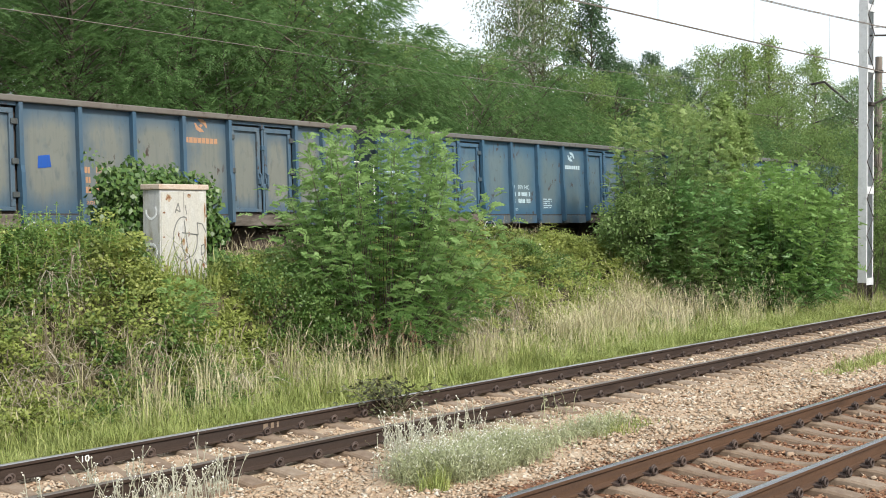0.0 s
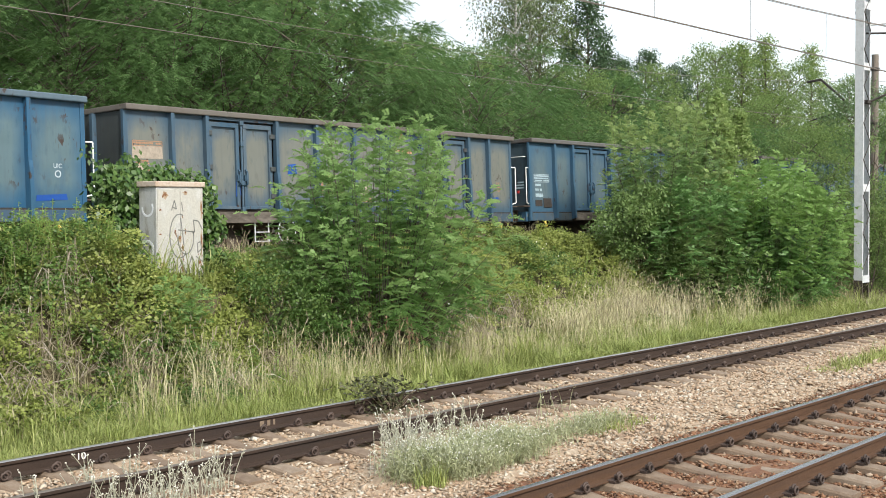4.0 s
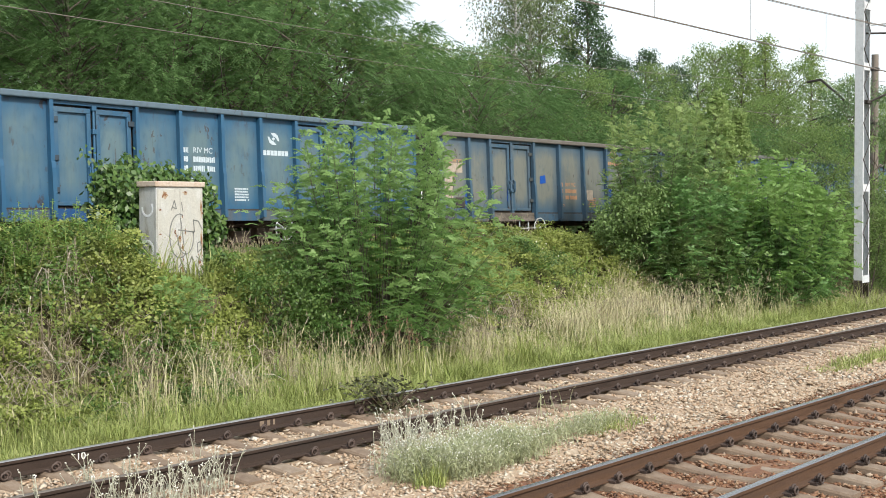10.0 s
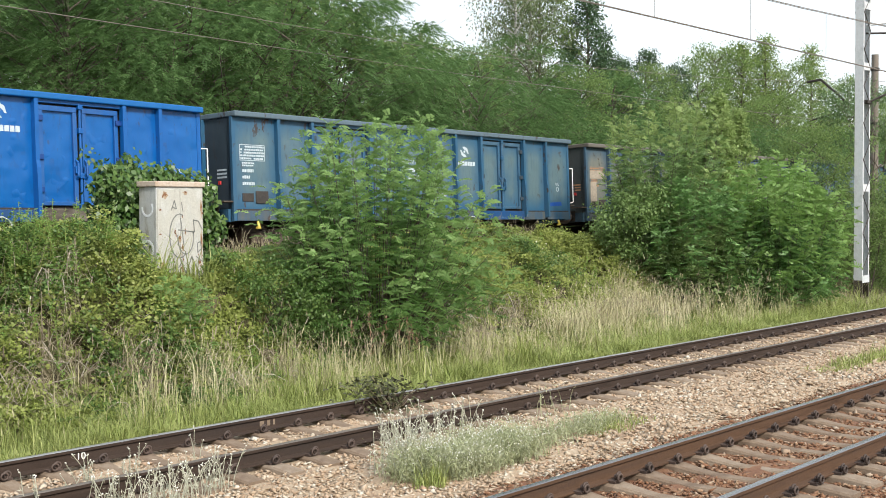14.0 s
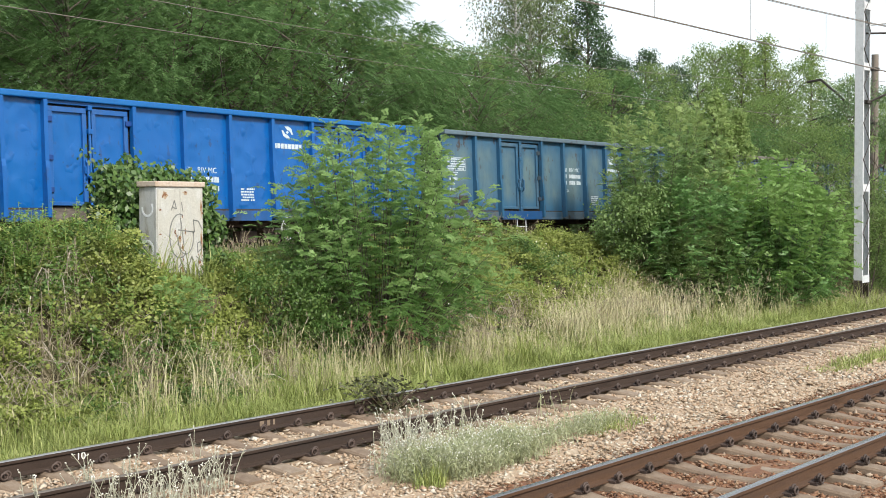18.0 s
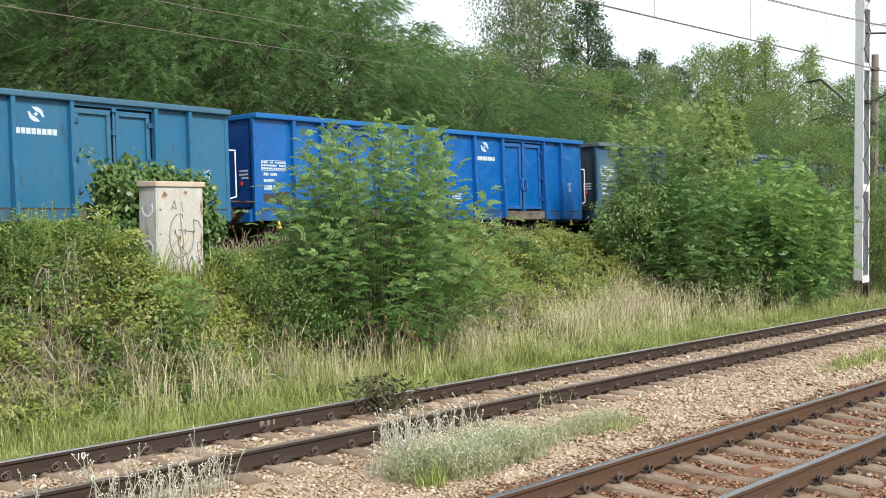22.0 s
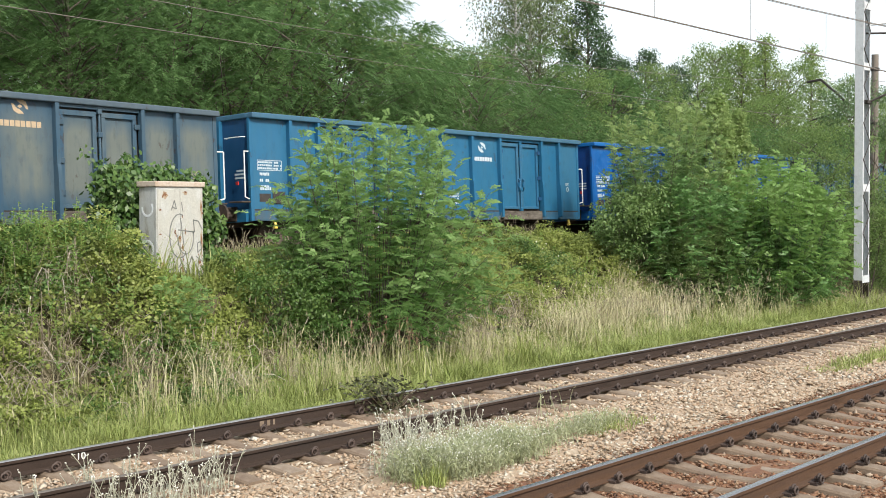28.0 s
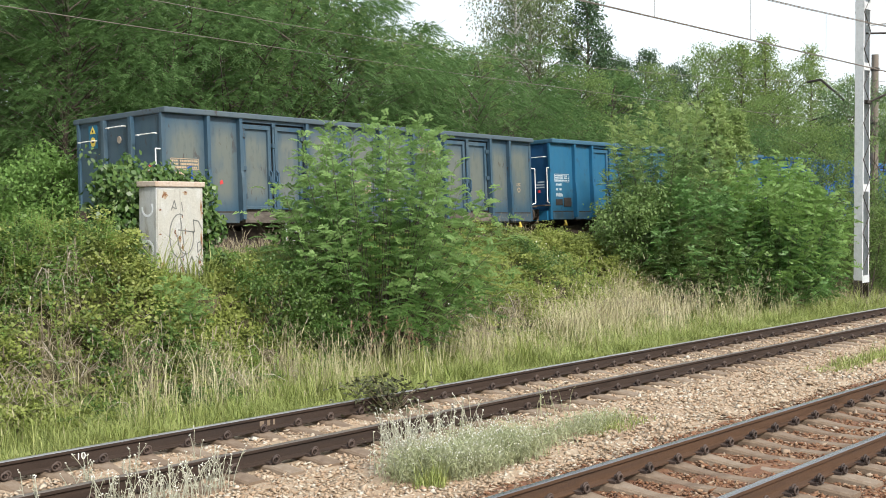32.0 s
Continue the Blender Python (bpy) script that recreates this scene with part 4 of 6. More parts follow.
def cabinet():
    c = thing("switch_cabinet", pose(12.17, 16.23, 1.03), "rusting cream sheet-steel trackside cabinet with black graffiti", "cabinet")
    w, d, h = 0.47, 0.23, 1.80
    part("body", one(-w, w, -d, d, 0, h, 0.012), M_CAB, c)
    part("cap", one(-w - 0.03, w + 0.03, -d - 0.03, d + 0.03, h, h + 0.09, 0.015), M_CAP, c, "rust-stained flat cap")
    for x0, x1 in ((-w + 0.02, -0.012), (0.0, w - 0.02)):
        part("door", one(x0, x1, -d - 0.012, -d, 0.1, h - 0.04, 0.004), M_CABDOOR, c)
    rng = random.Random(5)
    for x, z, a, b in ((-0.36, 0.52, 0.035, 0.06), (-0.38, 0.36, 0.03, 0.1), (0.05, 0.42, 0.04, 0.07), (-0.02, 0.95, 0.035, 0.05), (0.04, 0.80, 0.025, 0.07), (0.42, 0.9, 0.02, 0.2), (0.42, 1.45, 0.018, 0.16), (-0.3, 1.66, 0.05, 0.05), (0.1, 1.7, 0.06, 0.03)):
        pts = [(x + a * math.cos(k * 0.5236) * rng.uniform(0.5, 1.5), z + b * math.sin(k * 0.5236) * rng.uniform(0.5, 1.5)) for k in range(12)]
        part("rust_stain", prism(bmesh.new(), pts, 1, -d - 0.0132, -d - 0.0112), M_CABSTAIN, c, "pale orange rust stain")
        pts = [(x + 0.55 * a * math.cos(k * 0.5236) * rng.uniform(0.4, 1.5), z + 0.02 + 0.5 * b * math.sin(k * 0.5236) * rng.uniform(0.4, 1.5)) for k in range(12)]
        part("rust_patch", prism(bmesh.new(), pts, 1, -d - 0.0148, -d - 0.0112), M_CABRUST, c)
    for i in range(18):
        x, z = rng.choice((-0.38, -0.33, -0.1, 0.06, 0.40, 0.43)) + rng.uniform(-0.04, 0.04), rng.choice((0.45, 0.6, 0.95, 1.3, 1.6)) + rng.uniform(-0.14, 0.14)
        a, b = rng.uniform(0.006, 0.026), rng.uniform(0.01, 0.055)
        pts = [(x + a * math.cos(k * 0.5236) * rng.uniform(0.35, 1.5), z + b * math.sin(k * 0.5236) * rng.uniform(0.35, 1.5)) for k in range(12)]
        part("rust_patch", prism(bmesh.new(), pts, 1, -d - 0.0145, -d - 0.0115), M_CABRUST, c)

    def spray(pts, r, m, side=False):
        bm = bmesh.new()
        for (x0, z0), (x1, z1) in zip(pts, pts[1:]):
            dx, dz = x1 - x0, z1 - z0
            k = math.hypot(dx, dz) or 1
            nx, nz = -dz / k * r, dx / k * r
            q = [(x0 - nx, z0 - nz), (x1 - nx, z1 - nz), (x1 + nx, z1 + nz), (x0 + nx, z0 + nz)]
            if side:
                prism(bm, q, 0, -w - 0.004, -w + 0.001)
            else:
                prism(bm, q, 1, -d - 0.0155, -d - 0.0135)
        part("graffiti", bm, m, c)
    ring = lambda cx, cz, a, b, t0, t1: [(cx + a * math.cos(t), cz + b * math.sin(t)) for t in np.linspace(t0, t1, 14)]
    spray(ring(-0.02, 1.0, 0.20, 0.36, 1.2, 5.4), 0.010, M_SPRAY)
    spray(ring(0.1, 0.98, 0.16, 0.28, 3.0, 6.6), 0.010, M_SPRAY)
    spray([(-0.05, 1.1), (0.28, 1.06), (0.26, 1.26), (0.36, 1.24), (0.44, 1.10)], 0.010, M_SPRAY)
    spray([(0.0, 1.3), (0.02, 1.15), (0.06, 0.85)], 0.009, M_SPRAY)
    spray([(-0.18, 1.42), (-0.12, 1.58), (-0.08, 1.44), (-0.17, 1.48)], 0.009, M_SPRAY)
    spray([(0.02, 1.55), (0.05, 1.40)], 0.008, M_SPRAY)
    spray([(0.34, 0.88), (0.34, 0.72), (0.42, 0.78), (0.40, 0.9), (0.34, 0.88)], 0.009, M_SPRAY)
    spray([(0.0, 0.62), (0.10, 0.38), (0.22, 0.66), (0.38, 0.34)], 0.011, M_SPRAY)
    spray([(0.30, 0.66), (0.46, 0.56)], 0.009, M_SPRAY)
    spray([(-0.05, 0.48), (0.04, 0.6)], 0.009, M_SPRAY)
    spray(ring(-0.01, 0.78, 0.13, 0.14, 0.5, 6.5), 0.024, M_SPRAYW, True)
    spray(ring(0.0, 1.45, 0.14, 0.12, 2.5, 6.5), 0.018, M_SPRAYW, True)


cabinet()


# ---- masts and wires ----
def mast():
    m = thing("lattice_mast", pose(36.45, 14.12, -0.38, 0, 0, 0), "pale grey steel lattice mast with black tarred foot", "catenary mast")
    h, w, g = 10.2, 0.26, 0.28
    for sg in (-1, 1):
        prof = [(sg * g, -w / 2), (sg * g, w / 2), (sg * (g - 0.07), w / 2), (sg * (g - 0.07), w / 2 - 0.012), (sg * (g - 0.012), w / 2 - 0.012),
                (sg * (g - 0.012), -w / 2 + 0.012), (sg * (g - 0.07), -w / 2 + 0.012), (sg * (g - 0.07), -w / 2)]
        part("channel", prism(bmesh.new(), prof, 2, 0.62, h), M_GALV, m)
        part("foot", prism(bmesh.new(), [(1.02 * a, 1.03 * b) for a, b in prof], 2, -0.1, 0.62), M_TAR, m, "black tarred foot")
    for z in (0.66, 3.45, 7.15, 9.0, 10.0):
        for y in (-w / 2 - 0.006, w / 2 + 0.006):
            part("batten", one(-g, g, y - 0.006, y + 0.006, z - 0.11, z + 0.11), M_GALV, m)
    z, k = 0.95, 1
    while z < 9.6:
        for y in (-w / 2 - 0.012, w / 2 + 0.012):
            part("lacing_bar", rod(bmesh.new(), (-k * (g - 0.02), y, z), (k * (g - 0.02), y, z + 0.55), 0.014, 4), M_DARK, m)
        z, k = z + 0.56, -k
    part("foundation", one(-0.5, 0.5, -0.4, 0.4, -0.3, 0.03, 0.03), M_CONCRETE, m, "low concrete footing")
    # bracket arm over the middle track
    bm = rod(bmesh.new(), (0.25, 0, 8.45), (2.2, -2.7, 8.75), 0.035)
    rod(bm, (0.25, 0, 9.6), (1.7, -2.2, 8.65), 0.03)
    part("bracket_arm", bm, M_GALV, m)
    bm = rod(bmesh.new(), (0.25, 0, 8.2), (0.6, -0.5, 8.2), 0.03)
    for i in range(4):
        rod(bm, (0.6 + i * 0.06, -0.5 - i * 0.09, 8.2), (0.63 + i * 0.06, -0.545 - i * 0.09, 8.2), 0.075, 10)
    part("insulator", bm, M_DARK, m, "dark ribbed insulator")
    bm = rod(bmesh.new(), (0.2, -0.1, 6.08), (1.0, -1.35, 6.75), 0.035)
    box(bm, -0.02, 0.31, -0.17, 0.17, 6.04, 6.14, 0.01)
    part("bracket", bm, M_DARK, m)


mast()


def wooden_mast():
    m = thing("concrete_mast", pose(48.8, 18.4, 0.7), "weathered grey-brown mast with a black cantilever over the raised track", "catenary mast")
    part("shaft", rod(bmesh.new(), (0, 0, 0), (0, 0, 8.0), 0.17, 12, 0.14), M_POLEWOOD, m)
    bm = bent(bmesh.new(), [(-0.02, 0.15, 5.2), (-0.2, 2.2, 7.14), (-0.3, 2.75, 7.06)], 0.05)
    part("cantilever", bm, M_DARK, m, "black bent cantilever arm")
    bm = bent(bmesh.new(), [(-0.02, 0.15, 5.35), (-0.2, 1.7, 5.68), (-0.3, 2.55, 5.45)], 0.03)
    part("steady_arm", bm, M_DARK, m, "thin black steady arm")
    for z in (5.2, 7.4):
        part("clamp_band", rod(bmesh.new(), (0, 0, z - 0.06), (0, 0, z + 0.06), 0.18, 12), M_DARK, m)


wooden_mast()


def wires():
    """Contact wires, bearer wires and droppers."""
    def span(name, pts, r, label):
        part_ = link(name, arrays(name, *tubes([(pts, np.full(len(pts), r))], 5)), M_WIRE)
        tagged(part_, label, "overhead wire")
    xs = np.linspace(-20, 96, 30)
    sag = lambda x, hi, dip: hi - dip * (1 - ((x - 6) / 30.5) ** 2) if -24 < x < 37 else hi - dip * (1 - ((x - 67) / 30.5) ** 2)
    for i, dy in enumerate((-0.02, 0.02)):
        span("contact_wire", [(x, 10.57 + dy, 5.70) for x in (-30, 36, 97)], 0.008, "thin contact wire above the middle track")
        span("bearer_wire", [(x, 10.57 + dy * 1.5, sag(x, 7.1, 0.75)) for x in xs], 0.008, "sagging bearer wire above the middle track")
    for x in (14.6, 18.0, 21.6, 25.2, 29.0, 33.0):
        span("dropper", [(x, 10.57, 5.70), (x, 10.57, sag(x, 7.1, 0.75))], 0.004, "thin dropper between bearer and contact wire")
    us = np.linspace(-25, 100, 26)
    span("contact_wire", [(u, side_y(u) + 1.6, 6.37 - 0.004 * (u - 20)) for u in us], 0.010, "thin contact wire above the raised track")
    span("bearer_wire", [(u, side_y(u) + 1.6, 6.96 + 0.0012 * (u - 22) ** 2) for u in us], 0.009, "sagging bearer wire above the raised track")


wires()


# ---- trees ----
def grow(rng, h, r, low, clumps, nf, pairs, ll, lw, fl, droop=0.5, stems=1, top=0.75, clump_r=0.75, lean=0.0, kind="frond", spread=1.0, taper=0.0, flat=0.62, power=0.7, cap=False):
    """Wood and foliage of one tree: stems, limbs to every clump, and leaves round the clumps."""
    lines = []
    cs = []
    for i in range(clumps):
        z = low + (h - low) * (i + rng.uniform(0, 1)) / clumps
        k = (z - low) / (h - low)
        reach = r * (np.sin(np.pi * min(1, 0.12 + k * top)) ** power) * rng.uniform(0.35, 1.0) ** 0.6
        a = i * 2.4 + rng.uniform(-0.6, 0.6)
        cs.append((reach * np.cos(a) + lean * z, reach * np.sin(a), z))
    cs = np.array(cs)
    for s in range(stems):
        a = s * 6.28 / stems + rng.uniform(0, 1)
        off = 0.0 if stems == 1 else r * 0.3
        zt = h * (0.95 if stems == 1 else rng.uniform(0.7, 0.95))
        t = np.linspace(0, 1, 7)[:, None]
        p = np.concatenate([off * np.cos(a) * t + 0.08 * off * np.cos(a) + lean * zt * t, off * np.sin(a) * t, zt * t], 1)
        p[1:-1, :2] += rng.normal(0, 0.05, (5, 2)) * h / 8
        lines.append((p, np.linspace(0.013, 0.002, 7) * h * (1.0 if stems == 1 else 0.6)))
    for c in cs:
        stem = lines[rng.integers(stems)][0]
        z = max(0.15 * h, c[2] - 0.45 * np.hypot(c[0], c[1]) - 0.3)
        b = np.array([np.interp(z, stem[:, 2], stem[:, 0]), np.interp(z, stem[:, 2], stem[:, 1]), z])
        t = np.linspace(0, 1, 5)[:, None]
        p = b + (c - b) * t + np.array([0, 0, 0.12]) * np.linalg.norm(c - b) * (t - t * t) * 2
        lines.append((p, np.linspace(0.0034, 0.0008, 5) * h))
        for _ in range(2):
            e = c + rng.normal(0, clump_r * 0.7, 3)
            lines.append((np.linspace(c - (c - b) * 0.2, e, 3), np.array([0.0011, 0.0007, 0.0004]) * h))
    wood = tubes(lines[:stems + clumps * 4], 4)
    idx = rng.integers(0, clumps, nf)
    g = rng.normal(0, 1, (nf, 3))
    g = unit(g) * rng.uniform(0.15, 1, (nf, 1)) ** 0.45
    if cap:
        g[:, 2] = np.abs(g[:, 2]) * 0.9 - 0.25 * np.hypot(g[:, 0], g[:, 1]) ** 2
    size = (clump_r * rng.uniform(0.7, 1.25, clumps) * (1 - taper * np.arange(clumps) / clumps))[idx][:, None]
    base = cs[idx] + g * size * np.array([1.15, 1.15, flat]) * spread
    out = unit(np.concatenate([cs[idx][:, :2], np.zeros((nf, 1))], 1)) * 0.6 + g * np.array([0.8, 0.8, 0.8 * flat]) + rng.normal(0, 0.35, (nf, 3)) * np.array([1, 1, flat]) + np.array([0, 0, 0.12])
    if kind == "frond":
        leaf = fronds(rng, base, out, fl * rng.uniform(0.7, 1.25, nf), pairs, ll, lw, droop)
    else:
        n = nf * pairs
        base = np.repeat(base, pairs, 0) + rng.normal(0, fl * 0.5, (n, 3)) * np.array([1, 1, 1.6 if kind == "weep" else 0.8])
        d = rng.normal(0, 0.6, (n, 3)) + np.array([0, 0, -1.0 if kind == "weep" else -0.25]) + np.repeat(out, pairs, 0) * 0.4
        leaf = leaves(base, d, rng.normal(0, 0.6, (n, 3)) + np.array([0, 0, 1.0]), ll * rng.uniform(0.6, 1.3, n), lw)
    return wood, leaf


def tree(name, m, label, category, bark, leafm, seed, group="", **kw):
    rng = np.random.default_rng(seed)
    wood, leaf = grow(rng, **kw)
    t = thing(name, m, label, category, group)
    link("trunk", arrays("trunk", *wood), bark, t)
    link("crown", arrays("crown", *leaf), leafm, t)
    return t


def stand(x, y, s=1.0, turn=0.0, sink=0.05):
    return pose(x, y, float(ground_z(x, y)) - sink, 0, 0, turn) @ Matrix.Scale(s, 4)


def shoots(rng, h, prof, count, step, pairs, ll, lw, fl, droop=0.4, bare=0.3, young=0.2, fill=0.3, foot=0.4, lean=(0.0, 0.0)):
    """A many-stemmed shrub: curved shoots set with feathered leaves; prof gives (height share, radius) of its outline,
    young the end share with a second leaf tone.
    """
    hs, rs = zip(*prof)
    lines, base, d, new_ = [], [], [], []
    for i in range(count):
        k = rng.uniform(0.06, 1.0) ** 0.85
        a = i * 2.39996 + rng.uniform(-0.5, 0.5)
        r = np.interp(k, hs, rs) * rng.uniform(0.12, 1.0) ** fill * rng.uniform(0.85, 1.12)
        z = h * k * rng.uniform(0.93, 1.05)
        u = np.array([np.cos(a), np.sin(a), 0.0])
        tip = u * r + np.array([lean[0] * k, lean[1] * k, z])
        b0 = u * foot * rs[0] * rng.uniform(0.3, 1.0)
        mid = u * (foot * rs[0] + (r - foot * rs[0]) * rng.uniform(0.35, 0.75)) + np.array([lean[0] * k, lean[1] * k, z * rng.uniform(0.4, 0.65)])
        t = np.linspace(0, 1, 8)[:, None]
        p = b0 * (1 - t) ** 2 + mid * 2 * t * (1 - t) + tip * t * t
        lines.append((p, np.linspace(0.0032, 0.0006, 8) * h * rng.uniform(0.6, 1.1)))
        n = max(5, int(np.linalg.norm(np.diff(p, axis=0), axis=1).sum() * (1 - bare) / step))
        q = bare + (1 - bare) * ((np.arange(n) + rng.uniform(0, 1, n)) / n) ** 0.85
        q = q[:, None]
        pos = b0 * (1 - q) ** 2 + mid * 2 * q * (1 - q) + tip * q * q
        tan = unit((mid - b0) * (1 - q) + (tip - mid) * q)
        az = np.arange(n) * 2.39996 + i
        side = np.stack([np.cos(az), np.sin(az), 0 * az], 1)
        base.append(pos)
        d.append(tan * (0.25 + 0.5 * q ** 3) + side * (0.9 - 0.35 * q ** 3) + np.array([0, 0, 0.22]) + rng.normal(0, 0.15, (n, 3)))
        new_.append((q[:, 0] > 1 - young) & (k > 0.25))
    base, d, new_ = np.concatenate(base), np.concatenate(d), np.concatenate(new_)
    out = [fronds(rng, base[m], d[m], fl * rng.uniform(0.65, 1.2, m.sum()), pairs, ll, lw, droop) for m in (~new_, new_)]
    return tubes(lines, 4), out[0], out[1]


def shrub(name, m, label, category, leafm, tipm, seed, group="", **kw):
    wood, leaf, fresh = shoots(np.random.default_rng(seed), **kw)
    t = thing(name, m, label, category, group)
    link("trunk", arrays("trunk", *wood), M_BARK, t)
    link("crown", arrays("crown", *leaf), leafm, t)
    link("young_leaves", arrays("young_leaves", *fresh), tipm, t, "leaves in a second tone at the shoot tips")
    return t


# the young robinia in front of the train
bush = shrub("robinia_shrub", stand(15.8, 15.0), "bushy young robinia with feathery bright green leaves", "shrub", L_FROND, L_PALEFROND, 41,
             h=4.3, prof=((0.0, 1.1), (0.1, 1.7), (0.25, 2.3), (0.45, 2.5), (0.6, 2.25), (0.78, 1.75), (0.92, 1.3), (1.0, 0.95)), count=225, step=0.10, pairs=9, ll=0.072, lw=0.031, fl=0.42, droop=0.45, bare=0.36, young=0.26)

SWAYING = [(bush, 0.35)]
shrub("robinia_seedling", stand(11.15, 14.75), "small feathery robinia seedling before the cabinet", "shrub", L_FROND, L_PALEFROND, 39,
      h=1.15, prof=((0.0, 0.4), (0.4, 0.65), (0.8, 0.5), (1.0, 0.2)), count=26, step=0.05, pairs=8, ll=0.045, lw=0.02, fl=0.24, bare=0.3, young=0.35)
# Shrubs added to darken the hollow; its shade is put into their leaf colour.
for x, y, s in ((13.35, 15.0, 0.95), (14.5, 14.95, 1.0)):
    tree("elder_shrub", stand(x, y, s), "low added shrub with the hollow's shade in its dark green leaves", "shrub", M_BARK, L_VINE, int(x * 7),
         h=1.35, r=0.75, low=0.05, clumps=26, nf=900, pairs=4, ll=0.07, lw=0.04, fl=0.14, stems=5, clump_r=0.26, kind="leaf")

# trees on the bank between the raised track and the middle track
BANK = "trees on the bank"
shrub("box_elder", stand(31.3, 14.5), "bright green box elder thicket reaching to the grass", "tree", L_BOX, L_BOXPALE, 44, BANK,
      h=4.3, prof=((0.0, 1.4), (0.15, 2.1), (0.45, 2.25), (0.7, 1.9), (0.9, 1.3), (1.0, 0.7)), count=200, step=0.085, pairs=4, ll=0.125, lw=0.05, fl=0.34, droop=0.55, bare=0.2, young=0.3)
shrub("box_elder", stand(33.3, 15.1), "bright green box elder thicket beside the mast", "tree", L_BOX, L_BOXPALE, 45, BANK,
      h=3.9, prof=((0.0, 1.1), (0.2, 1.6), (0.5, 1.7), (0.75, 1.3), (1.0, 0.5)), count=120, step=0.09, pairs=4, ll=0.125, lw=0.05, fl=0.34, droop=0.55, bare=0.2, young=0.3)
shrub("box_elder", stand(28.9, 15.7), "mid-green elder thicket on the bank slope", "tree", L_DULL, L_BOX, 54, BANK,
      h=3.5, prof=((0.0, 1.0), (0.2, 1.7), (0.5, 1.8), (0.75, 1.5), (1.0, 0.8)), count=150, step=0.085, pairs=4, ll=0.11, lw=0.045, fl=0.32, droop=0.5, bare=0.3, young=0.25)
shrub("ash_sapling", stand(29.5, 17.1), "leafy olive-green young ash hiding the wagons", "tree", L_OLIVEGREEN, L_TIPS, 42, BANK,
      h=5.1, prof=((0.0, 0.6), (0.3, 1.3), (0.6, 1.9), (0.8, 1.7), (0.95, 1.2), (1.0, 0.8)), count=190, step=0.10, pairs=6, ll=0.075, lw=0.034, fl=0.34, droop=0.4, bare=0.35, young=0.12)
shrub("ash_sapling", stand(31.9, 17.3), "slender olive-green young ash above the bank shrubs", "tree", L_OLIVEGREEN, L_TIPS, 55, BANK,
      h=4.9, prof=((0.0, 0.5), (0.3, 1.1), (0.6, 1.4), (0.85, 1.2), (1.0, 0.6)), count=120, step=0.10, pairs=6, ll=0.075, lw=0.034, fl=0.34, droop=0.4, bare=0.35, young=0.12)
tree("elder_shrub", stand(28.2, 17.0), "low dark green shrub at the end of the bramble bank", "shrub", M_BARK, L_DULL, 43, BANK,
     h=2.5, r=1.15, low=0.2, clumps=34, nf=1900, pairs=6, ll=0.10, lw=0.055, fl=0.2, stems=4, clump_r=0.36, kind="leaf")
tree("elder_shrub", stand(29.7, 14.9), "dark leafy shrub low under the elder thicket", "shrub", M_BARK, L_CREEPER, 58, BANK,
     h=1.7, r=1.0, low=0.1, clumps=26, nf=1100, pairs=6, ll=0.10, lw=0.055, fl=0.2, stems=4, clump_r=0.34, kind="leaf")
for x, y, s in ((42.6, 15.2, 1.0), (40.3, 15.3, 0.8), (46.5, 15.0, 1.25)):
    tree("willow_shrub", stand(x, y, s), "dark green shrub willow beyond the mast foot", "shrub", M_BARK, L_OLIVE, int(x), BANK,
         h=3.6, r=2.1, low=0.15, clumps=34, nf=1300, pairs=6, ll=0.13, lw=0.05, fl=0.26, stems=5, clump_r=0.55, kind="leaf")
for x, y, h, r, seed in ((32.7, 17.1, 5.5, 0.62, 46), (34.4, 17.3, 4.9, 0.6, 47)):
    sapling = tree("poplar_sapling", stand(x, y), "slim young poplar with pale green leaves", "tree", M_BARK, L_TIPS, seed, BANK,
                   h=h, r=r, low=1.2, clumps=44, nf=1100, pairs=6, ll=0.105, lw=0.075, fl=0.13, clump_r=0.24, kind="leaf", top=0.9, flat=1.3, taper=0.4)
    SWAYING.append((sapling, 0.5))
tree("willow_tree", stand(44.3, 16.9), "grey-green willow behind the mast", "tree", M_BARK, L_WILLOW, 48, BANK,
     h=6.9, r=2.4, low=0.4, clumps=60, nf=2400, pairs=7, ll=0.15, lw=0.04, fl=0.24, stems=4, clump_r=0.42, kind="leaf")
tree("willow_tree", stand(38.6, 16.6), "green shrub willow beyond the mast foot", "shrub", M_BARK, L_OLIVE, 49, BANK,
     h=5.0, r=2.4, low=0.3, clumps=50, nf=2000, pairs=7, ll=0.13, lw=0.045, fl=0.24, stems=4, clump_r=0.44, kind="leaf")

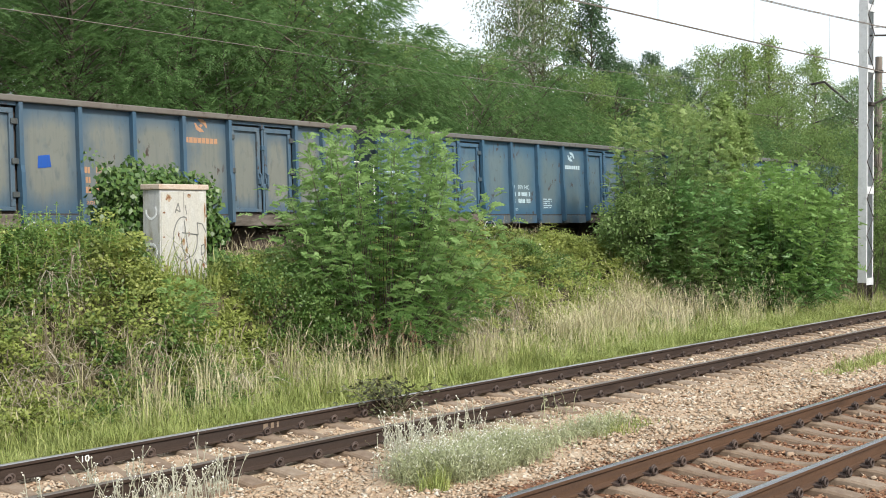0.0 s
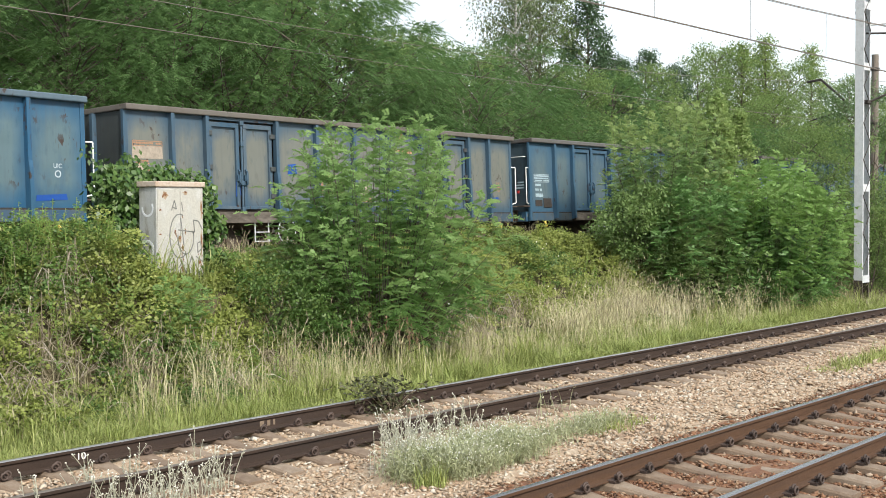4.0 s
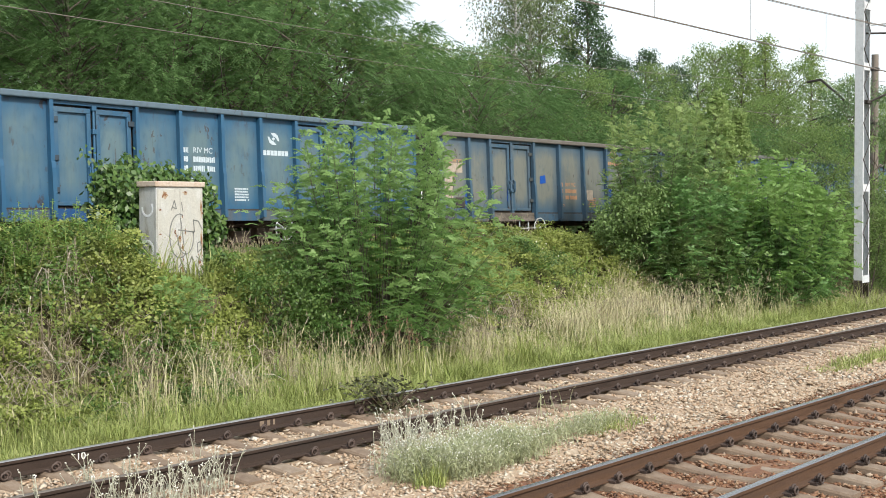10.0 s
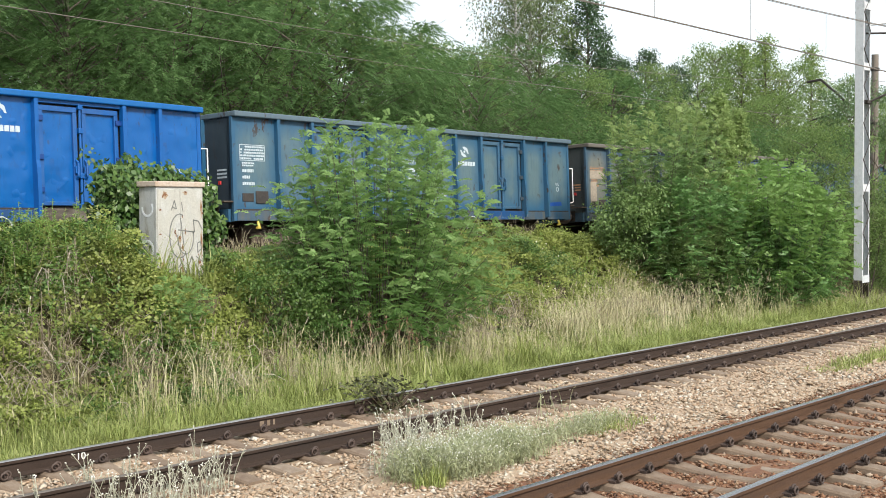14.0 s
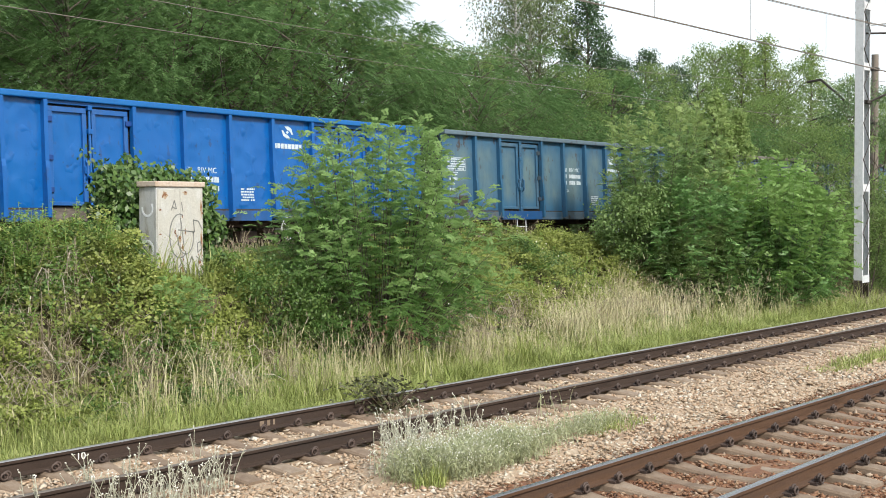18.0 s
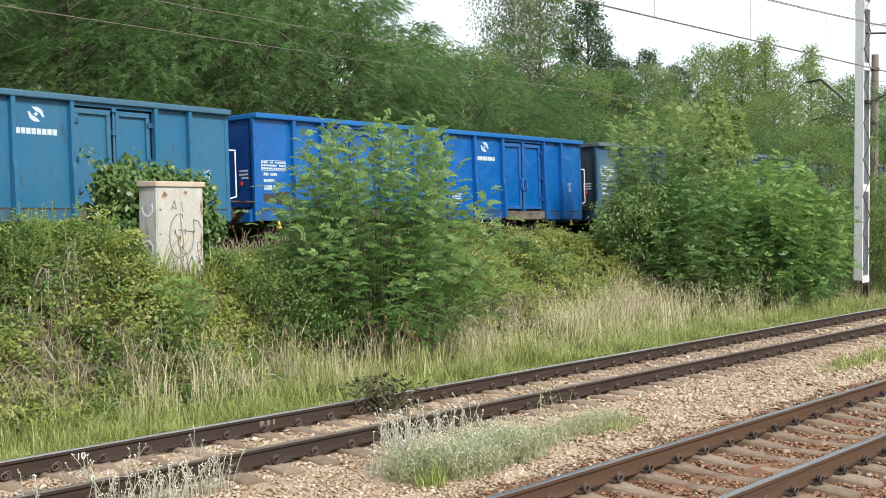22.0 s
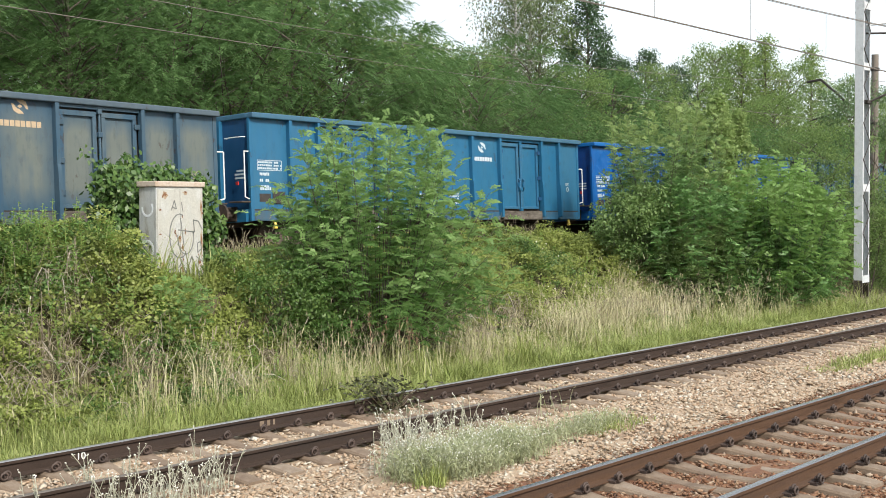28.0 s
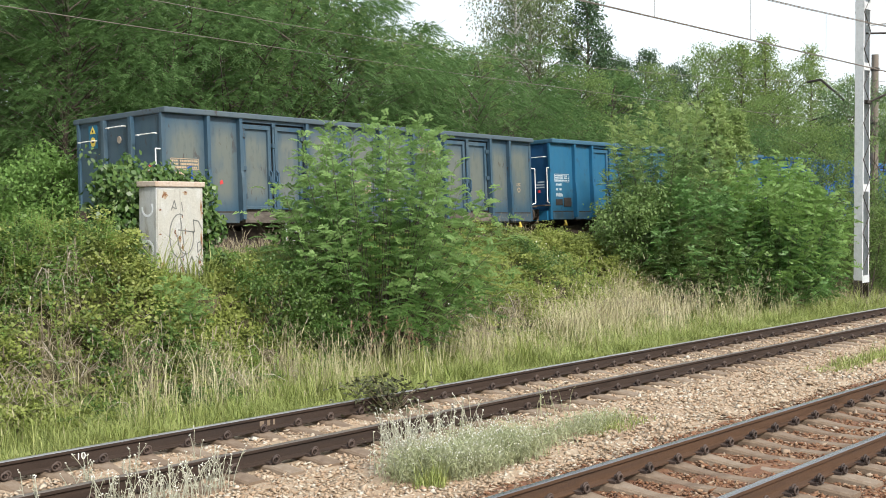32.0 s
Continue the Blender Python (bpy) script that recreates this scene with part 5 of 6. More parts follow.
# the wood behind the train: a few kinds, each grown once and set out many times
KINDS = {}
for key, args in {
        "a": ("robinia_tree", "tall robinia with feathery mid-green foliage in the wood", M_BARK, L_FOREST, 61, dict(h=10, r=3.4, low=0.6, clumps=84, nf=8400, pairs=7, ll=0.058, lw=0.027, fl=0.30, flat=0.62, clump_r=0.66, top=0.8, droop=0.45, cap=True)),
        "n": ("robinia_tree", "high-crowned robinia added to shade the undergrowth", M_BARK, L_FOREST, 72, dict(h=10, r=3.4, low=4.4, clumps=60, nf=6200, pairs=7, ll=0.058, lw=0.027, fl=0.30, flat=0.62, clump_r=0.66, top=0.8, droop=0.45, cap=True)),
        "b": ("robinia_tree", "broad robinia with layered green foliage in the wood", M_BARK, L_FOREST, 62, dict(h=9, r=3.9, low=0.5, clumps=86, nf=8600, pairs=7, ll=0.058, lw=0.027, fl=0.30, flat=0.62, clump_r=0.66, top=0.75, stems=2, droop=0.45, cap=True)),
        "k": ("robinia_tree", "robinia standing deep in the green wood", M_BARK, L_FOREST, 69, dict(h=9.5, r=3.5, low=0.8, clumps=64, nf=3400, pairs=5, ll=0.12, lw=0.06, fl=0.42, clump_r=0.95, top=0.78, droop=0.4, flat=0.7, cap=True)),
        "c": ("ash_tree", "olive-green broadleaved tree in the wood", M_BARK, L_OLIVE, 63, dict(h=10, r=3.0, low=1.0, clumps=64, nf=2700, pairs=6, ll=0.15, lw=0.075, fl=0.36, clump_r=0.85, kind="leaf", taper=0.3)),
        "d": ("shrub", "dense green undergrowth shrub at the edge of the wood", M_BARK, L_FOREST, 64, dict(h=3.2, r=2.0, low=0.2, clumps=46, nf=4600, pairs=7, ll=0.034, lw=0.018, fl=0.18, clump_r=0.42, stems=4, flat=0.6)),
        "m": ("bramble_bush", "low sunlit bramble bush beyond the raised track", M_BARK, L_ACACIA, 70, dict(h=2.1, r=1.5, low=0.1, clumps=30, nf=1300, pairs=6, ll=0.09, lw=0.05, fl=0.18, clump_r=0.42, stems=5, kind="leaf")),
        "e": ("birch_tree", "slender birch with hanging pale green twigs", M_BIRCH, L_BIRCH, 65, dict(h=14, r=1.7, low=3.0, clumps=52, nf=1900, pairs=6, ll=0.15, lw=0.06, fl=0.5, clump_r=0.7, kind="weep", top=0.85, taper=0.3)),
        "f": ("oak_tree", "dark green dense oak against the sky", M_BARK, L_DARK, 66, dict(h=13, r=2.1, low=2.0, clumps=100, nf=1900, pairs=6, ll=0.2, lw=0.10, fl=0.34, clump_r=0.62, kind="leaf", top=0.85, taper=0.3)),
        "h": ("alder_tree", "tall olive-brown tree beside the birches", M_BARK, L_OLIVE, 68, dict(h=14, r=1.9, low=2.0, clumps=60, nf=2100, pairs=6, ll=0.16, lw=0.08, fl=0.4, clump_r=0.75, kind="leaf", top=0.8, taper=0.3)),
        "g": ("poplar_tree", "yellow-green young poplar above the wood", M_BARK, L_POPLAR, 67, dict(h=12.5, r=1.4, low=1.5, clumps=90, nf=1000, pairs=6, ll=0.18, lw=0.09, fl=0.34, clump_r=0.6, kind="leaf", top=0.86, taper=0.6, flat=1.1))}.items():
    KINDS[key] = args
rngw = random.Random(8)
# Two n trees, mostly unseen, are added to shade the left of the wood.
PLACES = [("n", 8.5, 26.4, 1.1), ("n", 12.4, 26.7, 1.15), ("a", 17.5, 27.6, 1.0), ("b", 21.5, 28.8, 1.05), ("c", 25.5, 27.8, 1.0), ("b", 28.3, 28.4, 0.88), ("a", 33.5, 27.9, 0.66),
          ("b", 37.5, 28.6, 0.8), ("c", 41.5, 27.8, 0.72), ("k", 45.5, 28.8, 0.74), ("k", 50.0, 28.0, 0.72), ("k", 55.0, 29.0, 0.7), ("c", 60.0, 28.0, 0.75), ("k", 66.0, 29.0, 0.75), ("k", 73.0, 28.5, 0.8),
          ("c", 10.5, 34, 1.35), ("k", 16, 35, 1.3), ("k", 22, 34.5, 1.35), ("c", 28, 35.5, 1.25), ("k", 33.5, 34.5, 1.2), ("c", 39, 35.5, 0.85), ("c", 43.5, 35.0, 0.78), ("c", 43.6, 38.5, 0.88), ("k", 49, 36, 0.95), ("k", 55, 36, 0.9), ("c", 62, 37, 0.9), ("k", 70, 37, 0.9), ("k", 80, 37, 0.95),
          ("k", 18, 43, 1.7), ("c", 27, 44, 1.6), ("k", 36, 45, 1.5), ("c", 43, 46, 1.3),
          ("c", 30, 52, 1.75), ("c", 36.5, 52, 1.7), ("k", 43, 53, 1.6), ("k", 47, 52, 1.3), ("k", 24.5, 39, 1.4), ("c", 31.5, 40, 1.3),
          ("e", 55.6, 42.0, 1.22), ("e", 58.2, 42.6, 1.15), ("h", 59.0, 42.5, 1.12), ("f", 61.0, 40.5, 1.06), ("f", 64.9, 40.5, 0.78),
          ("f", 75.6, 45.0, 0.9), ("f", 79.7, 45.0, 0.84), ("c", 72.5, 41, 0.82), ("c", 83, 45, 1.12), ("c", 87.8, 46, 1.36), ("c", 92.6, 46, 1.36), ("g", 92.7, 44, 1.13), ("g", 101.7, 44, 1.06), ("g", 89.5, 44.5, 0.95), ("c", 97, 44, 1.25), ("c", 110, 44, 1.2), ("c", 122, 46, 1.15),
          ("k", 50, 43, 1.2), ("k", 54, 45, 1.24), ("k", 58.5, 46, 1.28), ("k", 62.5, 46, 1.25), ("k", 82, 38, 0.92), ("k", 97, 39, 1.0), ("k", 128, 44, 1.2),
          ("a", 18.6, 29.8, 0.8),
          ("m", 12.6, 24.9, 1.1), ("m", 14.2, 25.0, 1.15), ("m", 15.9, 25.0, 1.0), ("m", 17.6, 25.1, 0.9),
          ("d", 17.0, 25.8, 1.55), ("d", 19.4, 26.2, 1.35), ("d", 22.0, 25.8, 1.6), ("d", 24.8, 26.3, 1.5), ("d", 31, 26.0, 1.3), ("d", 35, 26.2, 1.2), ("d", 28, 26.2, 1.0), ("d", 40, 26.2, 1.0), ("d", 52, 26.0, 1.1), ("d", 59, 25.6, 1.1), ("d", 67, 25.5, 1.2), ("d", 76, 25.5, 1.3), ("k", 9.5, 32.5, 1.1), ("k", 13.2, 32.5, 1.1), ("f", 63.6, 40.8, 0.8)]
grown = {}
for key, x, y, s in PLACES:
    m = stand(x, y, s * rngw.uniform(0.95, 1.05), rngw.uniform(0, 360))
    if key not in grown:
        name, label, bark, leafm, seed, kw = KINDS[key]
        grown[key] = tree(name, m, label, "shrub" if key in "dm" else "tree", bark, leafm, seed, "wood behind the railway", **kw)
    else:
        copy_thing(grown[key], m)


def snag():
    """A bleached dead twig standing out of the undergrowth."""
    t = thing("dead_snag", pose(30.55, 25.2, 1.0), "bleached bare twig standing above the undergrowth", "dead branch")
    link("twig", arrays("twig", *tubes([([(0.1, 0, 0), (0.12, 0, 3.2), (0.16, 0, 4.4), (0.08, 0, 4.85), (-0.12, 0, 5.1)], np.array([0.03, 0.026, 0.022, 0.018, 0.01]))], 6)), L_PALECANE, t)


snag()


def far_wood():
    """The depth of the wood behind the standing trees."""
    rng = np.random.default_rng(81)
    n = 16000
    x = rng.uniform(20, 160, n)
    top = np.interp(x, [20, 52, 60, 75, 95, 160], [19, 15.0, 12.0, 12.3, 12.0, 13]) + 1.1 * np.sin(x * 0.9) + 0.7 * np.sin(x * 2.3 + 1)
    y = 57 + 1.5 * np.sin(x * 1.3) + rng.normal(0, 0.9, n)
    c = np.stack([x, y, 1.0 + (top - 1.0) * rng.uniform(0, 1, n) ** 0.8], 1)
    v = leaves(c, rng.normal(0, 1, (n, 3)), rng.normal(0, 0.6, (n, 3)) + np.array([0, -0.7, 0.7]), rng.uniform(0.35, 0.75, n), rng.uniform(0.25, 0.5, n))
    tagged(link("far_wood", arrays("far_wood", *v), L_FOREST), "green depth of the wood behind the railway", "wood", kind="stuff")


far_wood()


# ---- plants on the bank and the verge ----
def mound(x, y):
    """How high the bramble tangle stands above the bank."""
    k = (y - toe(x)) / (crest(x) - toe(x))
    k = k + np.interp(x, [3, 9, 12], [0.14, 0.1, 0.0])
    body = np.interp(k, [-0.25, 0.15, 0.6, 1.0, 1.4, 1.9, 2.3], [0.0, 0.35, 0.75, 0.88, 0.75, 0.5, 0.15])
    along = np.interp(x, [3, 6, 10.5, 13, 15, 19, 22, 25, 27.5, 29.5], [1.25, 1.25, 1.1, 0.36, 0.4, 0.64, 0.82, 0.87, 0.75, 0.3])
    lump = 0.66 + 0.34 * np.sin(x * 1.7 + y) + 0.3 * np.sin(x * 3.1 - y * 2.3 + 1) * np.sin(y * 3.7 + x) + 0.2 * np.abs(np.sin(x * 5.3 + y * 3.1)) + 0.12 * np.sin(x * 13.0 - y * 9.0)
    lump = np.maximum(lump, 0.12)
    clear = 1 - 0.75 * np.exp(-((x - 12.0) / 0.9) ** 2 - ((y - 15.5) / 0.9) ** 2)
    return body * along * lump * clear


# hollows in the tangle where dead canes show: x, y, radius
HOLLOWS = ((9.6, 15.3, 0.45), (8.75, 14.8, 0.5), (9.05, 14.25, 0.5), (11.55, 13.95, 0.5), (10.2, 14.3, 0.35), (13.0, 14.35, 0.4), (17.6, 14.85, 0.6), (18.9, 15.3, 0.5), (20.6, 15.6, 0.6), (25.6, 15.6, 0.7), (8.2, 13.9, 0.4))


def brambles():
    rng = np.random.default_rng(21)
    m = 6200
    x = rng.uniform(6.6, 29.5, m)
    y = toe(x) + rng.uniform(-0.2, 1.9, m) * (crest(x) - toe(x))
    h = mound(x, y)
    keep = (h > 0.07) & (y < side_y(x) - 0.6)
    for hx, hy, hr in HOLLOWS:
        keep &= (np.hypot(x - hx, (y - hy) * 1.4) > hr) | (rng.uniform(0, 1, m) < 0.3)
    x, y, h = x[keep], y[keep], h[keep]
    m = len(x)
    size = rng.uniform(0.10, 0.26, m) * np.minimum(1, 0.5 + h)
    mid = np.stack([x, y, ground_z(x, y) + h * rng.uniform(0.45, 1.08, m)], 1)
    face = unit(rng.normal(0, 0.45, (m, 3)) + np.array([-0.1, -0.45, 1.0]))
    sort = (rng.uniform(0, 1, m) + 0.35 * np.sin(x * 1.1 + y * 0.9) + 0.25 * np.sin(x * 0.6 - y * 2.0) + np.interp(x, [16, 18, 28, 30], [0, 0.28, 0.28, 0.1])) * 2.2
    # Shaded and sunlit clumps are put into the leaf colour, picked by sort.
    for lo, hi, leafm, label in ((-9, 0.6, L_VINE, "dark green bramble leaves whose colour stands for shaded hollows"), (0.6, 1.5, L_BRAMBLE, "green bramble tangle covering the bank"), (1.5, 9, L_SUNNY, "yellow-green bramble shoots whose colour stands for sunlight")):
        pick = np.flatnonzero((sort >= lo) & (sort < hi))
        i = np.repeat(pick, 56)
        k = len(i)
        g = unit(rng.normal(0, 1, (k, 3)) + face[i] * 0.55) * rng.uniform(0.5, 1.1, (k, 1))
        c = mid[i] + g * size[i][:, None] * np.array([1.3, 1.2, 0.6])
        d = rng.normal(0, 0.7, (k, 3)) * np.array([1, 1, 0.4]) + g * 0.6
        nr = rng.normal(0, 0.3, (k, 3)) + face[i] + g * 0.35
        v = leaves(c, d, nr, rng.uniform(0.04, 0.088, k), rng.uniform(0.03, 0.056, k))
        tagged(link("brambles", arrays("brambles", *v), leafm), label, "brambles", kind="stuff")
    pick = np.flatnonzero((x > 17.5) & (x < 26) & (y < crest(x)))
    pick = pick[rng.integers(0, len(pick), 80)]
    c = mid[pick] + np.array([0, -0.08, 0.1]) + rng.normal(0, 0.06, (80, 3))
    tagged(link("bramble_flowers", arrays("bramble_flowers", *leaves(c, rng.normal(0, 1, (80, 3)), rng.normal(0, 0.4, (80, 3)) + np.array([-0.4, -0.6, 0.6]), rng.uniform(0.03, 0.05, 80), 0.035)), L_FLOWER), "scattered white bramble blossoms on the bank", "blossoms", kind="stuff")
    for count, thick, leafm, label in ((800, 0.0042, L_STRAW, "dry grey-brown arching bramble canes"), (120, 0.0075, L_PALECANE, "bleached dead stalks lying over the brambles")):
        lines = []
        for i in range(count):
            hx, hy, hr = HOLLOWS[rng.integers(len(HOLLOWS))]
            x0, y0 = hx + rng.normal(0, hr * 0.8), hy + rng.normal(0, hr * 0.6)
            a, ln = rng.uniform(0, 6.28), rng.uniform(0.25, 0.9)
            t = np.linspace(0, 1, 5)
            px, py = x0 + ln * np.cos(a) * (t - 0.5), y0 + ln * np.sin(a) * (t - 0.5) * 0.6
            pz = ground_z(px, py) + mound(px, py) * rng.uniform(0.4, 0.95) + 0.3 * np.sin(np.pi * t) * rng.uniform(0.1, 1)
            lines.append((np.stack([px, py, pz], 1), np.full(5, thick)))
        tagged(link("bramble_canes", arrays("bramble_canes", *tubes(lines, 3)), leafm), label, "brambles", kind="stuff")


brambles()


def tufts(n, x0, x1, yf, hf, seed, wid, lean, bend, name, leafm, label, heads=0.0, headm=None):
    """Grass: yf(rng, x) gives y, hf(rng, x, y) the height."""
    rng = np.random.default_rng(seed)
    x = rng.uniform(x0, x1, n)
    y = yf(rng, x)
    i = rng.integers(0, max(2, n // 13), n)
    loose = rng.uniform(0, 1, n) < 0.3
    x = np.where(loose, x, x[i] + rng.normal(0, 0.055, n))
    y = np.where(loose, y, y[i] + rng.normal(0, 0.05, n))
    h = hf(rng, x, y) * np.where(loose, 0.8, rng.lognormal(0, 0.3, n)[i])
    h = np.minimum(h, 1.35)
    keep = h > 0.03
    x, y, h = x[keep], y[keep], h[keep]
    v, f, tip = blades(rng, np.stack([x, y, ground_z(x, y) - 0.02], 1), h, np.full(len(x), wid) * rng.uniform(0.7, 1.3, len(x)), lean, bend)
    tagged(link(name, arrays(name, v, f), leafm), label, "grass", kind="stuff")
    if heads:
        k = rng.uniform(0, 1, len(x)) < heads
        t = tip[k]
        d = rng.normal(0, 0.25, (len(t), 3)) + np.array([0.15, 0, 1.0])
        ln = rng.uniform(0.10, 0.2, len(t))
        a, b = leaves(t - unit(d) * ln[:, None] * 0.6, d, np.tile([1.0, 0.3, 0], (len(t), 1)), ln, 0.013), leaves(t - unit(d) * ln[:, None] * 0.6, d, np.tile([0.2, 1.0, 0], (len(t), 1)), ln, 0.013)
        tagged(link("grass_heads", arrays("grass_heads", *join(a, b)), headm), "straw-coloured drooping seed heads", "grass", kind="stuff")


clump = lambda x, y, a, b: 0.5 + 0.5 * np.sin(x * a + 1.3 * np.sin(y * b)) * np.sin(y * b * 1.3 + x * 0.7)
tufts(52000, 6.6, 36, lambda r, x: 12.05 + 1.25 * r.uniform(0, 1, len(x)) ** 1.2, lambda r, x, y: (0.10 + 0.24 * clump(x, y, 1.9, 2.7)) * r.uniform(0.5, 1.3, len(x)) * np.interp(y, [12.0, 12.5], [0.55, 1.1]),
      31, 0.0068, 0.75, 0.75, "verge_grass", L_FRESH, "fresh green grass along the rail")
patchy = lambda x, y: np.clip(2.2 * clump(x + 0.4 * np.sin(y * 3), y, 2.6, 3.3) - 0.7, 0, 1) * np.interp(x, [7, 9.5, 11], [0.55, 0.6, 1])
tufts(8200, 6.6, 34, lambda r, x: 12.7 + (toe(x) + 0.35 - 12.7) * r.beta(2.0, 1.8, len(x)), lambda r, x, y: (0.35 + 0.6 * patchy(x, y)) * r.uniform(0.55, 1.2, len(x)) * (r.uniform(0, 1, len(x)) < 0.12 + patchy(x, y)) * np.interp(x, [13, 14, 17, 19], [1, 0.8, 0.8, 1]),
      32, 0.0062, 0.6, 0.55, "tall_grass", L_DRY, "tall bleached dry grass at the foot of the bank", 0.12, L_DRY)
tufts(3000, 6.6, 34, lambda r, x: 12.8 + (toe(x) + 0.6 - 12.8) * r.beta(2.2, 1.5, len(x)), lambda r, x, y: r.uniform(0.6, 1.3, len(x)) * np.interp(x, [11, 13, 17, 19], [1, 0.8, 0.8, 1]) * (r.uniform(0, 1, len(x)) < 0.1 + 0.9 * patchy(x, y)), 30, 0.008, 0.3, 0.25, "straw_stalks", L_DRY, "long pale single stalks rising from the grass", 0.8, L_STRAW)
tufts(15000, 6.6, 34, lambda r, x: 12.4 + (toe(x) + 0.3 - 12.4) * r.beta(1.5, 1.8, len(x)), lambda r, x, y: (0.16 + 0.5 * clump(x, y, 1.7, 2.2)) * r.uniform(0.4, 1.3, len(x)) * (r.uniform(0, 1, len(x)) < 0.35 + clump(x, y, 1.7, 2.2)),
      33, 0.0075, 0.55, 0.6, "mixed_grass", L_GRASS, "green stems among the dry grass")
tufts(5200, 21, 29, lambda r, x: toe(x) + r.uniform(0, 1, len(x)) * (crest(x) - toe(x)) * np.interp(x, [21, 24.5, 29], [0.05, 0.22, 0.8]), lambda r, x, y: r.uniform(0.4, 0.95, len(x)),
      34, 0.0075, 0.9, 0.7, "bleached_grass", L_DRY, "combed-over bleached grass on the bank slope", 0.2, L_DRY)
tufts(4500, 15, 27, lambda r, x: side_y(x) - 0.4 - r.uniform(0, 1.0, len(x)), lambda r, x, y: r.uniform(0.25, 0.75, len(x)), 35, 0.011, 0.3, 0.3, "crest_grass", L_DRY, "straw-coloured grass beside the raised track", 0.4, L_STRAW)
tufts(6500, 6.6, 26, lambda r, x: crest(x) + r.uniform(-0.3, 1.6, len(x)), lambda r, x, y: np.where(y < side_y(x) - 0.4, r.uniform(0.3, 0.8, len(x)), 0) * np.interp(x, [3, 10, 12.5, 14], [1.5, 1.4, 1.0, 0.6]), 36, 0.016, 0.4, 0.4, "crest_weeds", L_GRASS, "green weeds on the crest of the bank")
tufts(2600, 30, 44, lambda r, x: 12.3 + r.uniform(0, 1.9, len(x)), lambda r, x, y: r.uniform(0.15, 0.5, len(x)), 37, 0.014, 0.4, 0.4, "mast_grass", L_GRASS, "yellowing grass round the mast foot", 0.1, L_STRAW)
tufts(1500, 6.6, 14.6, lambda r, x: toe(x) + r.uniform(0.1, 1.0, len(x)) * (crest(x) - toe(x)), lambda r, x, y: mound(x, y) * 0.8 + r.uniform(0.1, 0.45, len(x)), 44, 0.010, 0.35, 0.45, "bank_grass", L_GRASS, "green and yellowing grass growing through the brambles", 0.04, L_STRAW)
tufts(500, 16.5, 26, lambda r, x: toe(x) + r.uniform(0.1, 0.9, len(x)) * (crest(x) - toe(x)), lambda r, x, y: mound(x, y) * 0.7 + r.uniform(0.1, 0.35, len(x)), 45, 0.010, 0.35, 0.45, "bank_grass", L_GRASS, "green grass growing through the brambles", 0.05, L_STRAW)
tufts(3400, 18.9, 26.5, lambda r, x: 8.0 + r.normal(0, 0.2, len(x)), lambda r, x, y: r.uniform(0.05, 0.18, len(x)) * np.interp(x, [18.9, 20, 23, 26.5], [0.4, 1.3, 1.3, 0.5]), 38, 0.010, 0.6, 0.5, "ballast_grass", L_GRASS, "short green grass in the ballast between the tracks")


def sprigs():
    """Leafy upright shoots standing out of the tangle."""
    rng = np.random.default_rng(57)
    x = np.concatenate([rng.uniform(7, 11.2, 230), rng.uniform(7, 26, 110)])
    y = np.concatenate([crest(x[:230]) + rng.uniform(-0.5, 1.3, 230), toe(x[230:]) + rng.uniform(0.1, 1.1, 110) * (crest(x[230:]) - toe(x[230:]))])
    keep = (np.hypot(x - 12.17, y - 16.0) > 0.75) & (y < side_y(x) - 0.6)
    x, y = x[keep], y[keep]
    n = len(x)
    h = rng.uniform(0.35, 0.8, n) * np.where(x < 10.8, 1.15, 0.9)
    base = np.stack([x, y, ground_z(x, y) + mound(x, y) * 0.55], 1)
    top = base + np.stack([rng.normal(0, 0.10, n), rng.normal(0, 0.10, n), h], 1)
    lines = [(np.linspace(a, b, 3), np.array([0.006, 0.005, 0.003])) for a, b in zip(base, top)]
    t = thing("leafy_shoots", pose(0, 0, 0), "fresh green leafy shoots standing above the brambles", "weeds")
    link("stem_cluster", arrays("stem_cluster", *tubes(lines, 3)), L_GRASS, t)
    m = n * 46
    i = np.repeat(np.arange(n), 46)
    k = rng.uniform(0.1, 1.0, m)[:, None]
    c = base[i] + (top[i] - base[i]) * k
    a = rng.uniform(0, 6.28, m)
    d = np.stack([np.cos(a), np.sin(a), rng.uniform(0.0, 0.7, m)], 1)
    v = leaves(c, d, rng.normal(0, 0.3, (m, 3)) + np.array([0, 0, 1.0]), rng.uniform(0.06, 0.13, m) * (1.15 - 0.7 * k[:, 0]), 0.026)
    link("foliage", arrays("foliage", *v), L_BRIGHT, t)


sprigs()


